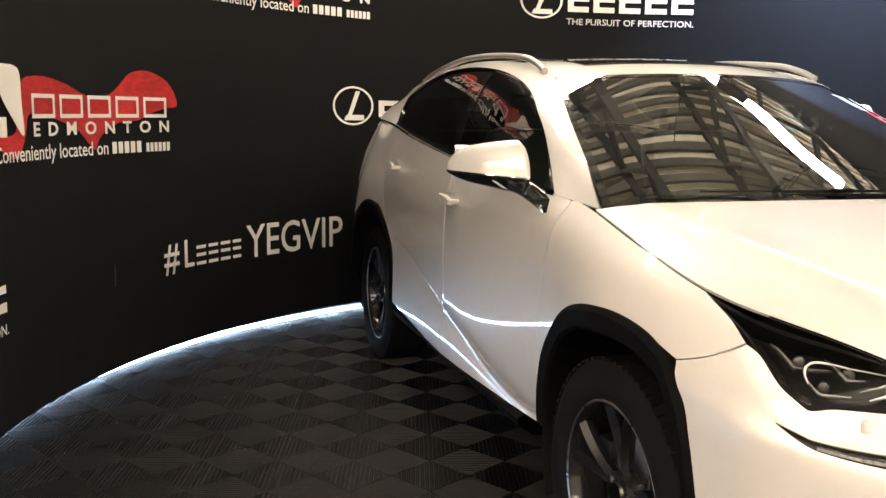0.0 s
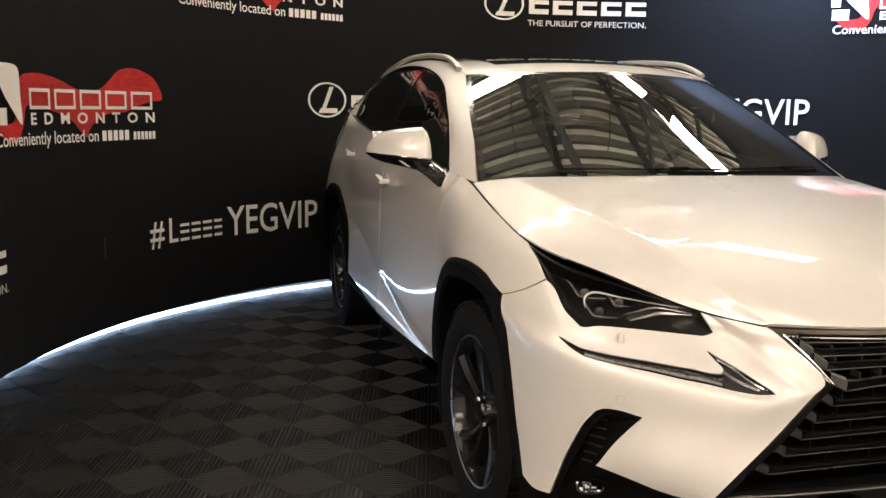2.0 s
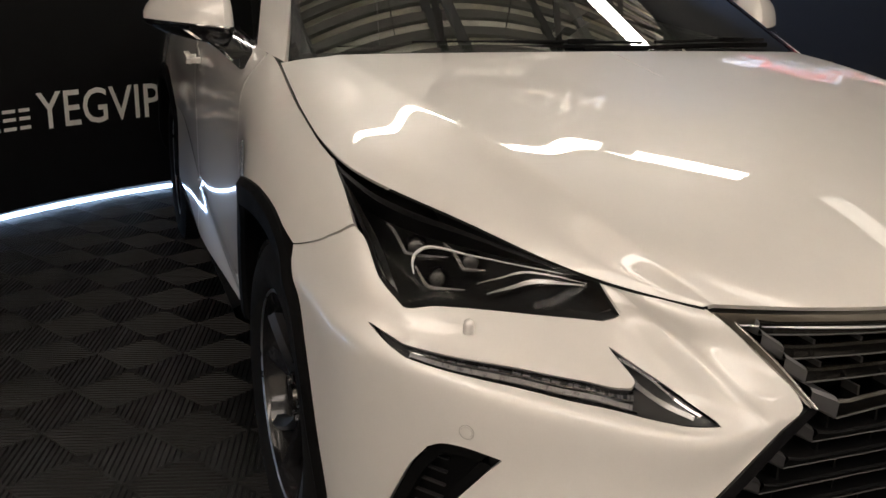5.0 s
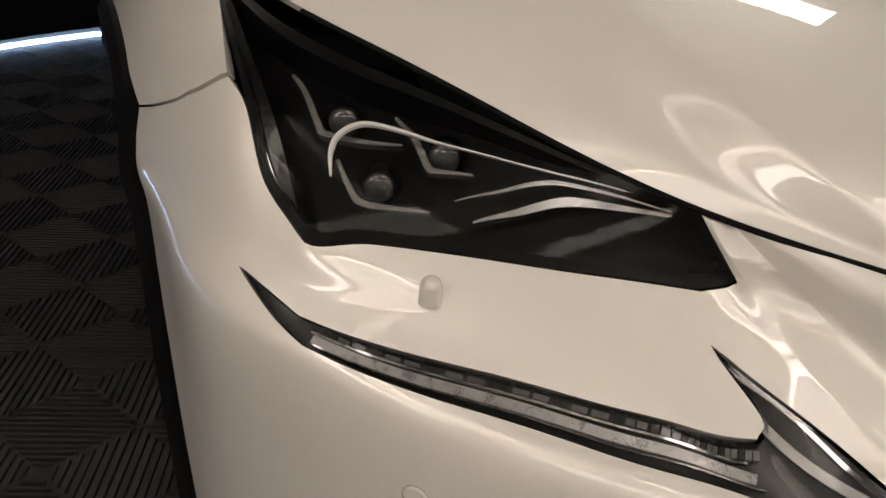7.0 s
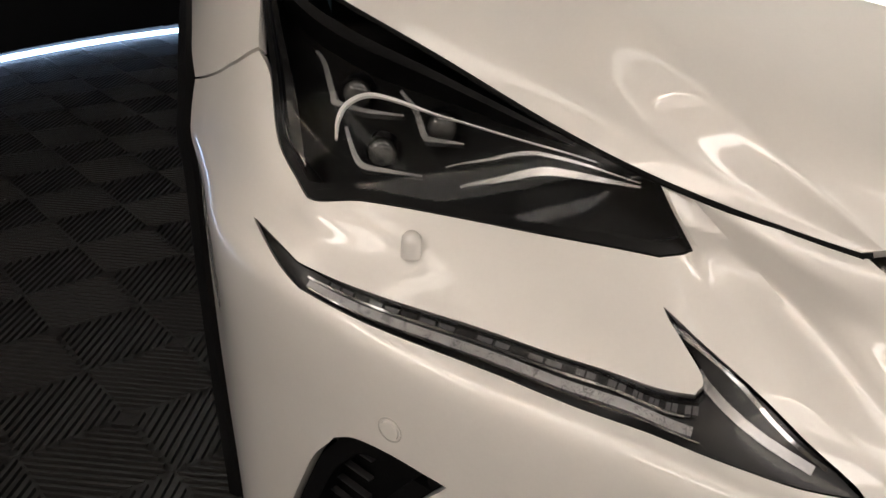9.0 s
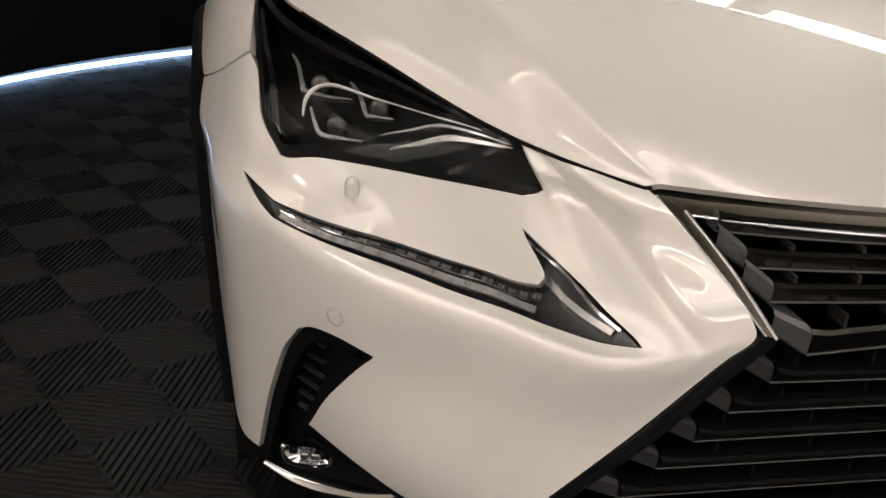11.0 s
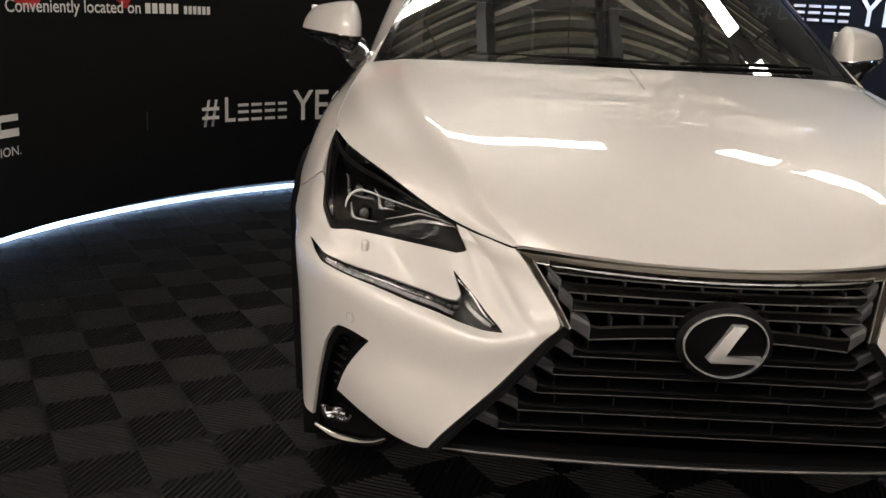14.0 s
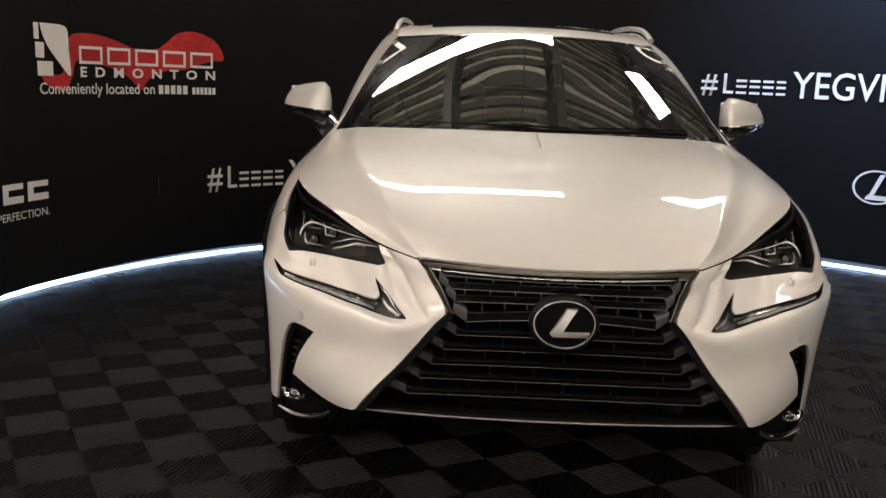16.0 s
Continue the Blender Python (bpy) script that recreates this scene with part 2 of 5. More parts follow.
class Skin:
    """A surface lofted through feature lines, each with the same number of stations; u runs along them and v across, in metres."""

    def __init__(self, *lines, even=False, mirror=False):
        self.p, self.even, self.mirror = np.array(lines, float), even, mirror
        du = np.linalg.norm(np.diff(self.p, axis=1), axis=2).mean(0)
        dv = np.linalg.norm(np.diff(self.p, axis=0), axis=2).mean(1)
        self.ku, self.kv = np.r_[0, np.cumsum(du)], np.r_[0, np.cumsum(np.maximum(dv, 0.012))]
        self.gu = np.unique(np.concatenate([np.linspace(a, b, max(2, int((b - a) / 0.012))) for a, b in zip(self.ku, self.ku[1:])]))
        self.gv = np.unique(np.concatenate([np.linspace(a, b, max(2, int((b - a) / 0.008))) for a, b in zip(self.kv, self.kv[1:])]))
        self.grid = hermite(self.kv, hermite(self.ku, self.p.transpose(1, 0, 2), self.gu, even).transpose(1, 0, 2), self.gv, even and not mirror, mirror)

    def at(self, uv):
        """Places for rows of (u, v)."""
        uv = np.atleast_2d(uv)
        i = np.clip(np.searchsorted(self.gu, uv[:, 0], side="right") - 1, 0, len(self.gu) - 2)
        j = np.clip(np.searchsorted(self.gv, uv[:, 1], side="right") - 1, 0, len(self.gv) - 2)
        a = ((uv[:, 0] - self.gu[i]) / (self.gu[i + 1] - self.gu[i]))[:, None]
        b = ((uv[:, 1] - self.gv[j]) / (self.gv[j + 1] - self.gv[j]))[:, None]
        g = self.grid
        return (1 - b) * ((1 - a) * g[j, i] + a * g[j, i + 1]) + b * ((1 - a) * g[j + 1, i] + a * g[j + 1, i + 1])

    def smooth_at(self, uv):
        """Places on the true curve, for mesh points."""
        uv = np.atleast_2d(uv)
        out = np.zeros((len(uv), 3))
        for s in range(0, len(uv), 4000):
            q = uv[s : s + 4000]
            rows = hermite(self.ku, self.p.transpose(1, 0, 2), q[:, 0], self.even)
            k, v = self.kv, rows.transpose(1, 0, 2)
            m = slopes(k, v, self.even and not self.mirror, self.mirror)
            i = np.clip(np.searchsorted(k, q[:, 1], side="right") - 1, 0, len(k) - 2)
            n = np.arange(len(q))
            w = (k[i + 1] - k[i])[:, None]
            t = (q[:, 1] - k[i])[:, None] / w
            out[s : s + 4000] = ((1 + 2 * t) * (1 - t) ** 2 * v[i, n] + t * (1 - t) ** 2 * w * m[i, n]
                                 + t**2 * (3 - 2 * t) * v[i + 1, n] + t**2 * (t - 1) * w * m[i + 1, n])
        return out

    def normal(self, uv, e=0.004):
        uv = np.atleast_2d(uv)
        clip = lambda q: np.c_[q[:, 0].clip(self.ku[0], self.ku[-1]), q[:, 1].clip(self.kv[0], self.kv[-1])]
        du = self.at(clip(uv + (e, 0))) - self.at(clip(uv - (e, 0)))
        dv = self.at(clip(uv + (0, e))) - self.at(clip(uv - (0, e)))
        n = np.cross(dv, du)
        return n / (np.linalg.norm(n, axis=1, keepdims=True) + 1e-12)

    def fine_normal(self, uv, e=0.003):
        """Normals of the true curve, for mesh points."""
        uv = np.atleast_2d(uv)
        clip = lambda q: np.c_[q[:, 0].clip(self.ku[0], self.ku[-1]), q[:, 1].clip(self.kv[0], self.kv[-1])]
        du = self.smooth_at(clip(uv + (e, 0))) - self.smooth_at(clip(uv - (e, 0)))
        dv = self.smooth_at(clip(uv + (0, e))) - self.smooth_at(clip(uv - (0, e)))
        n = np.cross(dv, du)
        return n / (np.linalg.norm(n, axis=1, keepdims=True) + 1e-12)

    def find(self, pts):
        """The (u, v) nearest to places; a None in a place is left open."""
        out = []
        for p in pts:
            known = [k for k in range(3) if p[k] is not None]
            q = np.array([p[k] for k in known], float)
            d = ((self.grid[:, :, known] - q) ** 2).sum(2)
            j, i = np.unravel_index(d.argmin(), d.shape)
            uv, step = np.array([self.gu[i], self.gv[j]]), 0.006
            for _ in range(18):
                tries = np.clip(uv + step * np.array([(0, 0), (1, 0), (-1, 0), (0, 1), (0, -1)]), (self.ku[0], self.kv[0]), (self.ku[-1], self.kv[-1]))
                e = ((self.at(tries)[:, known] - q) ** 2).sum(1)
                k = e.argmin()
                uv, step = tries[k], step if k else step * 0.6
            out.append(uv)
        return np.array(out)


def side(*p):
    """A line on the near flank: given with x outwards."""
    return [(-x, y, z) for x, y, z in p]


# the lower body from the grille's edge round the corner, along the flank and round the tail
BODY_BASE = Skin(
    side((.50, .17, .31), (.56, .25, .29), (.64, .345, .255), (.73, .405, .25), (.778, .455, .25), (.80, .56, .26), (.81, .93, .27),
         (.79, 1.34, .28), (.79, 2.3, .28), (.79, 3.1, .29), (.80, 3.59, .30), (.78, 4.1, .32), (.62, 4.47, .34), (0, 4.58, .36)),
    side((.497, .092, .402), (.56, .145, .405), (.625, .21, .41), (.70, .31, .41), (.772, .42, .41), (.812, .56, .42), (.838, .93, .42),
         (.806, 1.34, .37), (.829, 2.3, .355), (.825, 3.1, .38), (.85, 3.59, .43), (.82, 4.1, .44), (.66, 4.5, .45), (0, 4.62, .46)),
    side((.372, .05, .56), (.46, .09, .56), (.56, .16, .56), (.70, .285, .56), (.778, .40, .56), (.818, .56, .57), (.852, .93, .58),
         (.808, 1.34, .42), (.815, 2.3, .53), (.811, 3.1, .675), (.84, 3.59, .60), (.815, 4.1, .62), (.67, 4.52, .62), (0, 4.64, .62)),
    side((.30, .028, .655), (.385, .055, .637), (.52, .140, .651), (.712, .290, .680), (.789, .391, .698), (.822, .56, .70), (.855, .93, .70),
         (.812, 1.34, .50), (.817, 2.3, .565), (.813, 3.1, .70), (.835, 3.59, .72), (.81, 4.1, .74), (.68, 4.53, .74), (0, 4.64, .74)),
    side((.278, .022, .68), (.379, .066, .652), (.52, .165, .668), (.722, .318, .70), (.782, .40, .715), (.824, .56, .725), (.856, .93, .75),
         (.814, 1.34, .68), (.817, 2.3, .69), (.814, 3.1, .75), (.83, 3.59, .78), (.80, 4.1, .80), (.68, 4.53, .80), (0, 4.62, .80)),
    side((.282, .03, .70), (.41, .11, .675), (.53, .197, .693), (.715, .335, .722), (.769, .402, .735), (.818, .56, .745), (.855, .93, .79),
         (.813, 1.34, .77), (.816, 2.3, .78), (.815, 3.1, .82), (.825, 3.59, .84), (.79, 4.1, .86), (.68, 4.5, .86), (0, 4.58, .86)),
    side((.31, .075, .738), (.44, .222, .752), (.58, .292, .754), (.719, .36, .757), (.758, .428, .79), (.802, .57, .81), (.842, .93, .845),
         (.812, 1.34, .87), (.814, 2.3, .89), (.815, 3.1, .92), (.80, 3.59, .96), (.76, 4.1, .97), (.67, 4.45, .97), (0, 4.55, .97)),
    side((.335, .11, .77), (.455, .238, .782), (.59, .345, .805), (.71, .435, .825), (.755, .52, .86), (.785, .63, .875), (.815, .93, .915),
         (.80, 1.34, .96), (.807, 2.3, .97), (.80, 3.1, 1.0), (.775, 3.59, 1.03), (.73, 4.1, 1.05), (.66, 4.4, 1.05), (0, 4.5, 1.05)),
    side((.356, .146, .79), (.464, .25, .805), (.60, .40, .855), (.70, .54, .893), (.742, .64, .914), (.752, .70, .925), (.753, .93, .972),
         (.730, 1.34, 1.044), (.77, 2.3, 1.105), (.755, 3.1, 1.17), (.715, 3.59, 1.22), (.65, 4.1, 1.24), (.60, 4.33, 1.20), (0, 4.45, 1.20)),
)


def shelf_edge(base):
    """Keeps the shelf under the lamp flat up to its outer edge, where it rolls over into the corner."""
    rows = []
    for k, line in enumerate(base.p):
        extra = []
        for i, share in ((2, .70), (3, .36)):
            u = base.ku[i] + (base.ku[i + 1] - base.ku[i]) * share
            smooth, straight = hermite(base.ku, line, np.array([u]))[0], line[i] + (line[i + 1] - line[i]) * share
            extra.append(straight if k in (5, 6) else smooth)
        rows.append(np.vstack([line[:3], extra[0], line[3], extra[1], line[4:]]))
    return Skin(*rows)


def nose_folds(base):
    """The bumper's nose folded into a ridge, a valley and a second ridge beside the grille."""
    share = np.array([(.25, .5, .75)] * 4 + [(.40, .50, .62), (.40, .52, .70), (.50, .68, .90), (.60, .80, .93), (.80, .88, .96)])
    rise = np.array([(0, 0, 0)] * 4 + [(.001, -.002, .002), (.003, -.004, .004), (.004, -.006, .006), (.004, -.006, .005), (.002, -.004, .002)])
    rows = []
    for line, knot, s, r in zip(base.p, base.kv, share, rise):
        u = s * base.ku[1]
        uv = np.c_[u, [knot] * 3]
        rows.append(np.vstack([line[:1], hermite(base.ku, line, u) + base.normal(uv) * r[:, None], line[1:]]))
    return Skin(*rows)


BODY = nose_folds(shelf_edge(BODY_BASE))


# hood, from its middle to the shut line
def between(a, b, k):
    return [tuple(p + (q - p) * k for p, q in zip(m, n)) for m, n in zip(a, b)]


PLATEAU = side((.300, .118, .794), (.345, .178, .842), (.39, .335, .9085), (.45, .60, .9785), (.49, .85, 1.0225), (.53, 1.13, 1.058))
CREASE = side((.344, .1395, .7935), (.402, .210, .841), (.458, .345, .9055), (.548, .592, .978), (.60, .83, 1.0175), (.62, 1.16, 1.0545))
FOOT = side((.3475, .1415, .7925), (.425, .228, .825), (.500, .362, .884), (.592, .59, .959), (.635, .83, 1.004), (.642, 1.168, 1.051))
MIDDLE = side((0, .055, .792), (0, .13, .835), (0, .30, .908), (0, .60, .988), (0, .85, 1.033), (0, 1.06, 1.066))


def crowned(k):
    """A line on the hood's even crown, at a share of the way from its middle to the plateau's edge."""
    return [(q[0] * k, p[1] + (q[1] - p[1]) * k * k, p[2] + (q[2] - p[2]) * k * k) for p, q in zip(MIDDLE, PLATEAU)]


HOOD = Skin(
    MIDDLE, crowned(.25), crowned(.5), crowned(.75), PLATEAU, between(CREASE, PLATEAU, .18), CREASE, between(CREASE, FOOT, .3), FOOT,
    side((.352, .144, .791), (.446, .241, .817), (.555, .385, .875), (.67, .595, .940), (.705, .84, .985), (.69, 1.2, 1.043)),
    side((.356, .146, .79), (.464, .25, .807), (.60, .40, .857), (.735, .61, .910), (.757, .85, .957), (.733, 1.235, 1.031)),
    even=True, mirror=True)

# flank above the belt line: pillars and side windows
CABIN = Skin(
    side((.724, 1.225, 1.033), (.742, 1.45, 1.046), (.765, 1.9, 1.075), (.77, 2.4, 1.11), (.76, 3.0, 1.165), (.735, 3.5, 1.22), (.68, 4.05, 1.24)),
    side((.651, 1.495, 1.18), (.682, 1.66, 1.215), (.70, 2.0, 1.26), (.705, 2.45, 1.29), (.70, 3.0, 1.30), (.68, 3.5, 1.30), (.63, 4.05, 1.29)),
    side((.583, 1.82, 1.345), (.60, 1.97, 1.385), (.612, 2.2, 1.42), (.615, 2.5, 1.45), (.61, 3.0, 1.455), (.60, 3.5, 1.41), (.575, 4.05, 1.335)),
    side((.548, 1.955, 1.408), (.545, 2.05, 1.435), (.55, 2.25, 1.468), (.55, 2.5, 1.487), (.55, 3.0, 1.49), (.55, 3.5, 1.45), (.54, 4.05, 1.36)),
)


def bowed(edge, middle, power=2.0, n=9):
    """A line across the car through a left edge place and a middle place, bowed."""
    out = []
    for s in np.linspace(-1, 1, n):
        w = abs(s) ** power
        out.append((edge[0] * -s, middle[0] + (edge[1] - middle[0]) * w, middle[1] + (edge[2] - middle[1]) * w))
    return out


ROOF = Skin(bowed((-.546, 1.955, 1.408), (1.79, 1.422)), bowed((-.545, 2.05, 1.432), (1.95, 1.465)), bowed((-.55, 2.25, 1.463), (2.22, 1.495)),
            bowed((-.55, 2.6, 1.484), (2.6, 1.515)), bowed((-.55, 3.0, 1.486), (3.0, 1.516)), bowed((-.55, 3.5, 1.45), (3.5, 1.49)),
            bowed((-.54, 4.05, 1.36), (4.12, 1.40)), even=True)
SCREEN = Skin(bowed((-.712, 1.232, 1.036), (1.06, 1.052)), bowed((-.672, 1.41, 1.135), (1.24, 1.145)), bowed((-.636, 1.59, 1.23), (1.43, 1.242)),
              bowed((-.594, 1.775, 1.322), (1.61, 1.335)), bowed((-.548, 1.955, 1.405), (1.79, 1.425)), even=True)
TAIL = Skin(bowed((-.54, 4.05, 1.36), (4.12, 1.40)), bowed((-.60, 4.22, 1.25), (4.3, 1.28)), bowed((-.62, 4.33, 1.15), (4.45, 1.15)))
# grille face
GRILLE = Skin(bowed((-.316, .129, .770), (.048, .778)), bowed((-.272, .050, .70), (.022, .705)), bowed((-.262, .020, .675), (.014, .670)),
              bowed((-.305, .032, .635), (.020, .630)), bowed((-.37, .052, .555), (.046, .555)), bowed((-.43, .072, .48), (.070, .48)),
              bowed((-.490, .096, .402), (.090, .402)))


# ---- panels cut from the surfaces ----
import mathutils.geometry

delaunay_2d_cdt = mathutils.geometry.delaunay_2d_cdt


def dense(line, step, closed=False):
    """Points every step metres along a polyline."""
    line = np.asarray(line, float)
    out = []
    for a, b in zip(line, np.roll(line, -1, 0) if closed else line[1:]):
        n = max(1, int(np.linalg.norm(b - a) / step))
        out += [a + (b - a) * k / n for k in range(n)]
    if not closed:
        out.append(line[-1])
    return np.array(out)


def outline(skin, *segments):
    """A closed outline on a skin, from smooth runs of places that meet in corners."""
    line = []
    for seg in segments:
        uv = skin.find(seg)
        line.append(spline(uv, 6)[:-1] if len(uv) > 2 else uv[:-1])
    return np.vstack(line)


def inside(poly, pts):
    x, y = pts[:, 0], pts[:, 1]
    c = np.zeros(len(pts), bool)
    for (x0, y0), (x1, y1) in zip(poly, np.roll(poly, -1, 0)):
        if y0 != y1:
            c ^= ((y0 > y) != (y1 > y)) & (x < (x1 - x0) * (y - y0) / (y1 - y0) + x0)
    return c


def near(poly, pts, d):
    """Which points lie within d of a dense outline."""
    out = np.zeros(len(pts), bool)
    for s in range(0, len(pts), 2000):
        q = pts[s : s + 2000]
        out[s : s + 2000] = ((q[:, None] - poly[None]) ** 2).sum(2).min(1) < d * d
    return out


def shrink(poly, g):
    """An outline moved inwards by g."""
    a, b = np.roll(poly, 1, 0), np.roll(poly, -1, 0)
    area = 0.5 * np.sum(poly[:, 0] * b[:, 1] - b[:, 0] * poly[:, 1])
    e1, e2 = poly - a, b - poly
    unit = lambda e: e / (np.linalg.norm(e, axis=1, keepdims=True) + 1e-12)
    n = unit(np.c_[-e1[:, 1], e1[:, 0]]) + unit(np.c_[-e2[:, 1], e2[:, 0]])
    n = n / np.maximum(np.linalg.norm(n, axis=1, keepdims=True), 0.7)
    return poly + n * g * np.sign(area)


def calmed(nor, faces, share, steps):
    """Evens out normals over a mesh, at each point by its share."""
    pairs_ = np.array([(f[k], f[(k + 1) % len(f)]) for f in faces for k in range(len(f))])
    a, b = np.r_[pairs_[:, 0], pairs_[:, 1]], np.r_[pairs_[:, 1], pairs_[:, 0]]
    count = np.maximum(np.bincount(a, minlength=len(nor)), 1)[:, None]
    for _ in range(steps):
        total = np.zeros_like(nor)
        np.add.at(total, a, nor[b])
        nor = nor + (total / count - nor) * (0.5 * share)[:, None]
        nor /= np.linalg.norm(nor, axis=1, keepdims=True) + 1e-12
    return nor


def cut(skin, outer, holes=(), res=0.012, gap=0.0015, off=0.0, lip=0.012, calm=0):
    """A bmesh of the skin inside an outline, with holes and turned-in edges. off: metres outwards; calm: steps of evening out the normals."""
    loops = [shrink(dense(outer, res, True), gap)] + [shrink(dense(h, res, True), -gap) for h in holes]
    lo, hi = loops[0].min(0), loops[0].max(0)
    gu, gv = np.meshgrid(np.arange(lo[0], hi[0], res), np.arange(lo[1], hi[1], res * 0.8))
    pts = np.c_[gu.ravel(), gv.ravel()]
    keep = inside(loops[0], pts)
    for h in loops[1:]:
        keep &= ~inside(h, pts)
    for h in loops:
        keep[keep] = ~near(h, pts[keep], res * 0.55)
    verts, edges = [], []
    for loop in loops:
        n = len(verts)
        verts += loop.tolist()
        edges += [(n + k, n + (k + 1) % len(loop)) for k in range(len(loop))]
    verts += pts[keep].tolist()
    v2, _, f2, *_ = delaunay_2d_cdt([Vector(p) for p in verts], edges, [], 0, 1e-7)
    v2 = np.array([tuple(p) for p in v2])
    mid = np.array([v2[list(f)].mean(0) for f in f2])
    ok = inside(loops[0], mid)
    for h in loops[1:]:
        ok &= ~inside(h, mid)
    nor = skin.fine_normal(v2)
    place = skin.smooth_at(v2) + nor * off
    bm = bmesh.new()
    layer = bm.verts.layers.float_vector.new("skin_normal")
    vs = [bm.verts.new(p) for p in place]
    shading = nor
    if calm:
        share = np.interp(np.abs(place[:, 0]), (.42, .50), (.16, 1))
        above = place[:, 2] - np.interp(np.abs(place[:, 0]), (.375, .523, .683, .77), (.652, .661, .682, .70))
        share = share * np.where((place[:, 1] < .45) & (above < 0), .18, 1)
        shading = calmed(nor, [f for f, good in zip(f2, ok) if good], share, calm)
    for v, n in zip(vs, shading):
        v[layer] = n
    deep = {}
    for f, good in zip(f2, ok):
        if good:
            try:
                bm.faces.new([vs[k] for k in f])
            except ValueError:
                pass
    if lip:
        index = {v: k for k, v in enumerate(vs)}
        rim = [e for e in bm.edges if len(e.link_faces) == 1]
        for e in rim:
            for v in e.verts:
                if v not in deep:
                    deep[v] = bm.verts.new(v.co - Vector(nor[index[v]]) * lip)
        for e in rim:
            a, b = e.verts
            bm.faces.new((a, b, deep[b], deep[a]))
    bmesh.ops.delete(bm, geom=[v for v in bm.verts if not v.link_faces], context="VERTS")
    return bm


def ribbon(skin, uv, width, height, off=0.0, step=0.01, taper=None):
    """A raised bar along a line on a skin."""
    uv = dense(spline(uv, 5) if len(uv) > 2 else uv, step)
    p, n = skin.at(uv), skin.normal(uv)
    d = np.gradient(p, axis=0)
    s = np.cross(d, n)
    s /= np.linalg.norm(s, axis=1, keepdims=True) + 1e-12
    k = len(p)
    w = (np.interp(np.linspace(0, 1, k), np.linspace(0, 1, len(taper)), taper) if taper else np.ones(k))[:, None] * width / 2
    base = p + n * off
    ring = [base - s * w, base - s * w * 0.8 + n * height, base + s * w * 0.8 + n * height, base + s * w]
    bm = bmesh.new()
    rows = [[Vector(r[i]) for r in ring + ring[:1]] for i in range(k)]
    vs = [[bm.verts.new(q) for q in row[:-1]] for row in rows]
    for a, b in zip(vs, vs[1:]):
        for j in range(4):
            bm.faces.new((a[j], a[(j + 1) % 4], b[(j + 1) % 4], b[j]))
    bm.faces.new(vs[0]), bm.faces.new(vs[-1][::-1])
    return bm


def mirrored(ob, parent):
    """The same part on the car's other flank, with its own parts."""
    me = ob.data.copy()
    me.transform(Matrix.Scale(-1, 4, (1, 0, 0)))
    me.flip_normals()
    if "skin_normal" in me.attributes:
        for d in me.attributes["skin_normal"].data:
            d.vector = (-d.vector[0], d.vector[1], d.vector[2])
        true_normals(me)
    twin = new(ob.name, me)
    twin.parent = parent
    if "label" in ob.keys():
        twin["label"] = ob["label"]
    for child in list(ob.children):
        mirrored(child, twin)
    return twin

# ---- the booth: a round fabric wall on a tiled floor ----
WX, WY, WR, WTOP = 0.60, 1.70, 3.15, 3.95
SPAN = radians(103)


def on_wall(s, z, off=0.0):
    """A place on the fabric: s metres along the arc to the right from straight ahead, z up, off towards the middle."""
    a = s / WR
    return Vector((WX + (WR - off) * math.sin(a), WY + (WR - off) * math.cos(a), z))


def arc_wall(r0, r1, z0, z1, a0, a1, steps):
    bm = bmesh.new()
    rows = []
    for r, z in ((r0, z0), (r0, z1), (r1, z1), (r1, z0), (r0, z0)):
        rows.append([Vector((WX + r * math.sin(a), WY + r * math.cos(a), z)) for a in np.linspace(a0, a1, steps)])
    vs = grid_faces(bm, rows[:4])
    for k in range(steps - 1):
        bm.faces.new((vs[3][k], vs[3][k + 1], vs[0][k + 1], vs[0][k]))
    for k in (0, -1):
        bm.faces.new([vs[j][k] for j in range(4)])
    return bm


wall = tagged(part("wall_backdrop", arc_wall(WR, WR + 0.06, 0.085, WTOP, -SPAN, SPAN, 160), BACKDROP),
              "curved black fabric backdrop wall printed with white and red signs", "wall", kind="structure")
tagged(part("baseboard", arc_wall(WR + 0.192, WR + 0.27, 0.0, 0.30, -SPAN, SPAN, 160), STEEL, wall), "dark frame foot behind the fabric")
led = tagged(part("led_strip", arc_wall(WR + 0.165, WR + 0.19, 0.004, 0.020, -SPAN, SPAN, 160), LED),
             "glowing cool white LED strip under the backdrop wall", "light strip", kind="structure")
bm = bmesh.new()
box(bm, (0, 0, -0.075), (30, 30, 0.1))
tagged(part("ground", bm, CONCRETE), "grey concrete floor of the hall", "floor", kind="structure")
bm = bmesh.new()
box(bm, (0.4, 1.2, -0.0175), (9, 9, 0.012))
floor = tagged(part("floor", bm, LINER_TILE), "black ribbed plastic garage floor tiles", "floor", kind="structure")

# hall round the booth: unseen walls, added to close it and bounce light
for name, c, s in (("wall_north", (0.5, 9.1, 3.1), (19.4, 0.2, 6.4)), ("wall_south", (0.5, -10.1, 3.1), (19.4, 0.2, 6.4)),
                   ("wall_west", (-9.1, -0.5, 3.1), (0.2, 19, 6.4)), ("wall_east", (10.1, -0.5, 3.1), (0.2, 19, 6.4))):
    bm = bmesh.new()
    box(bm, c, s)
    tagged(part(name, bm, HALL_PAINT), "beige wall added out of view to close the hall", "wall", kind="structure")

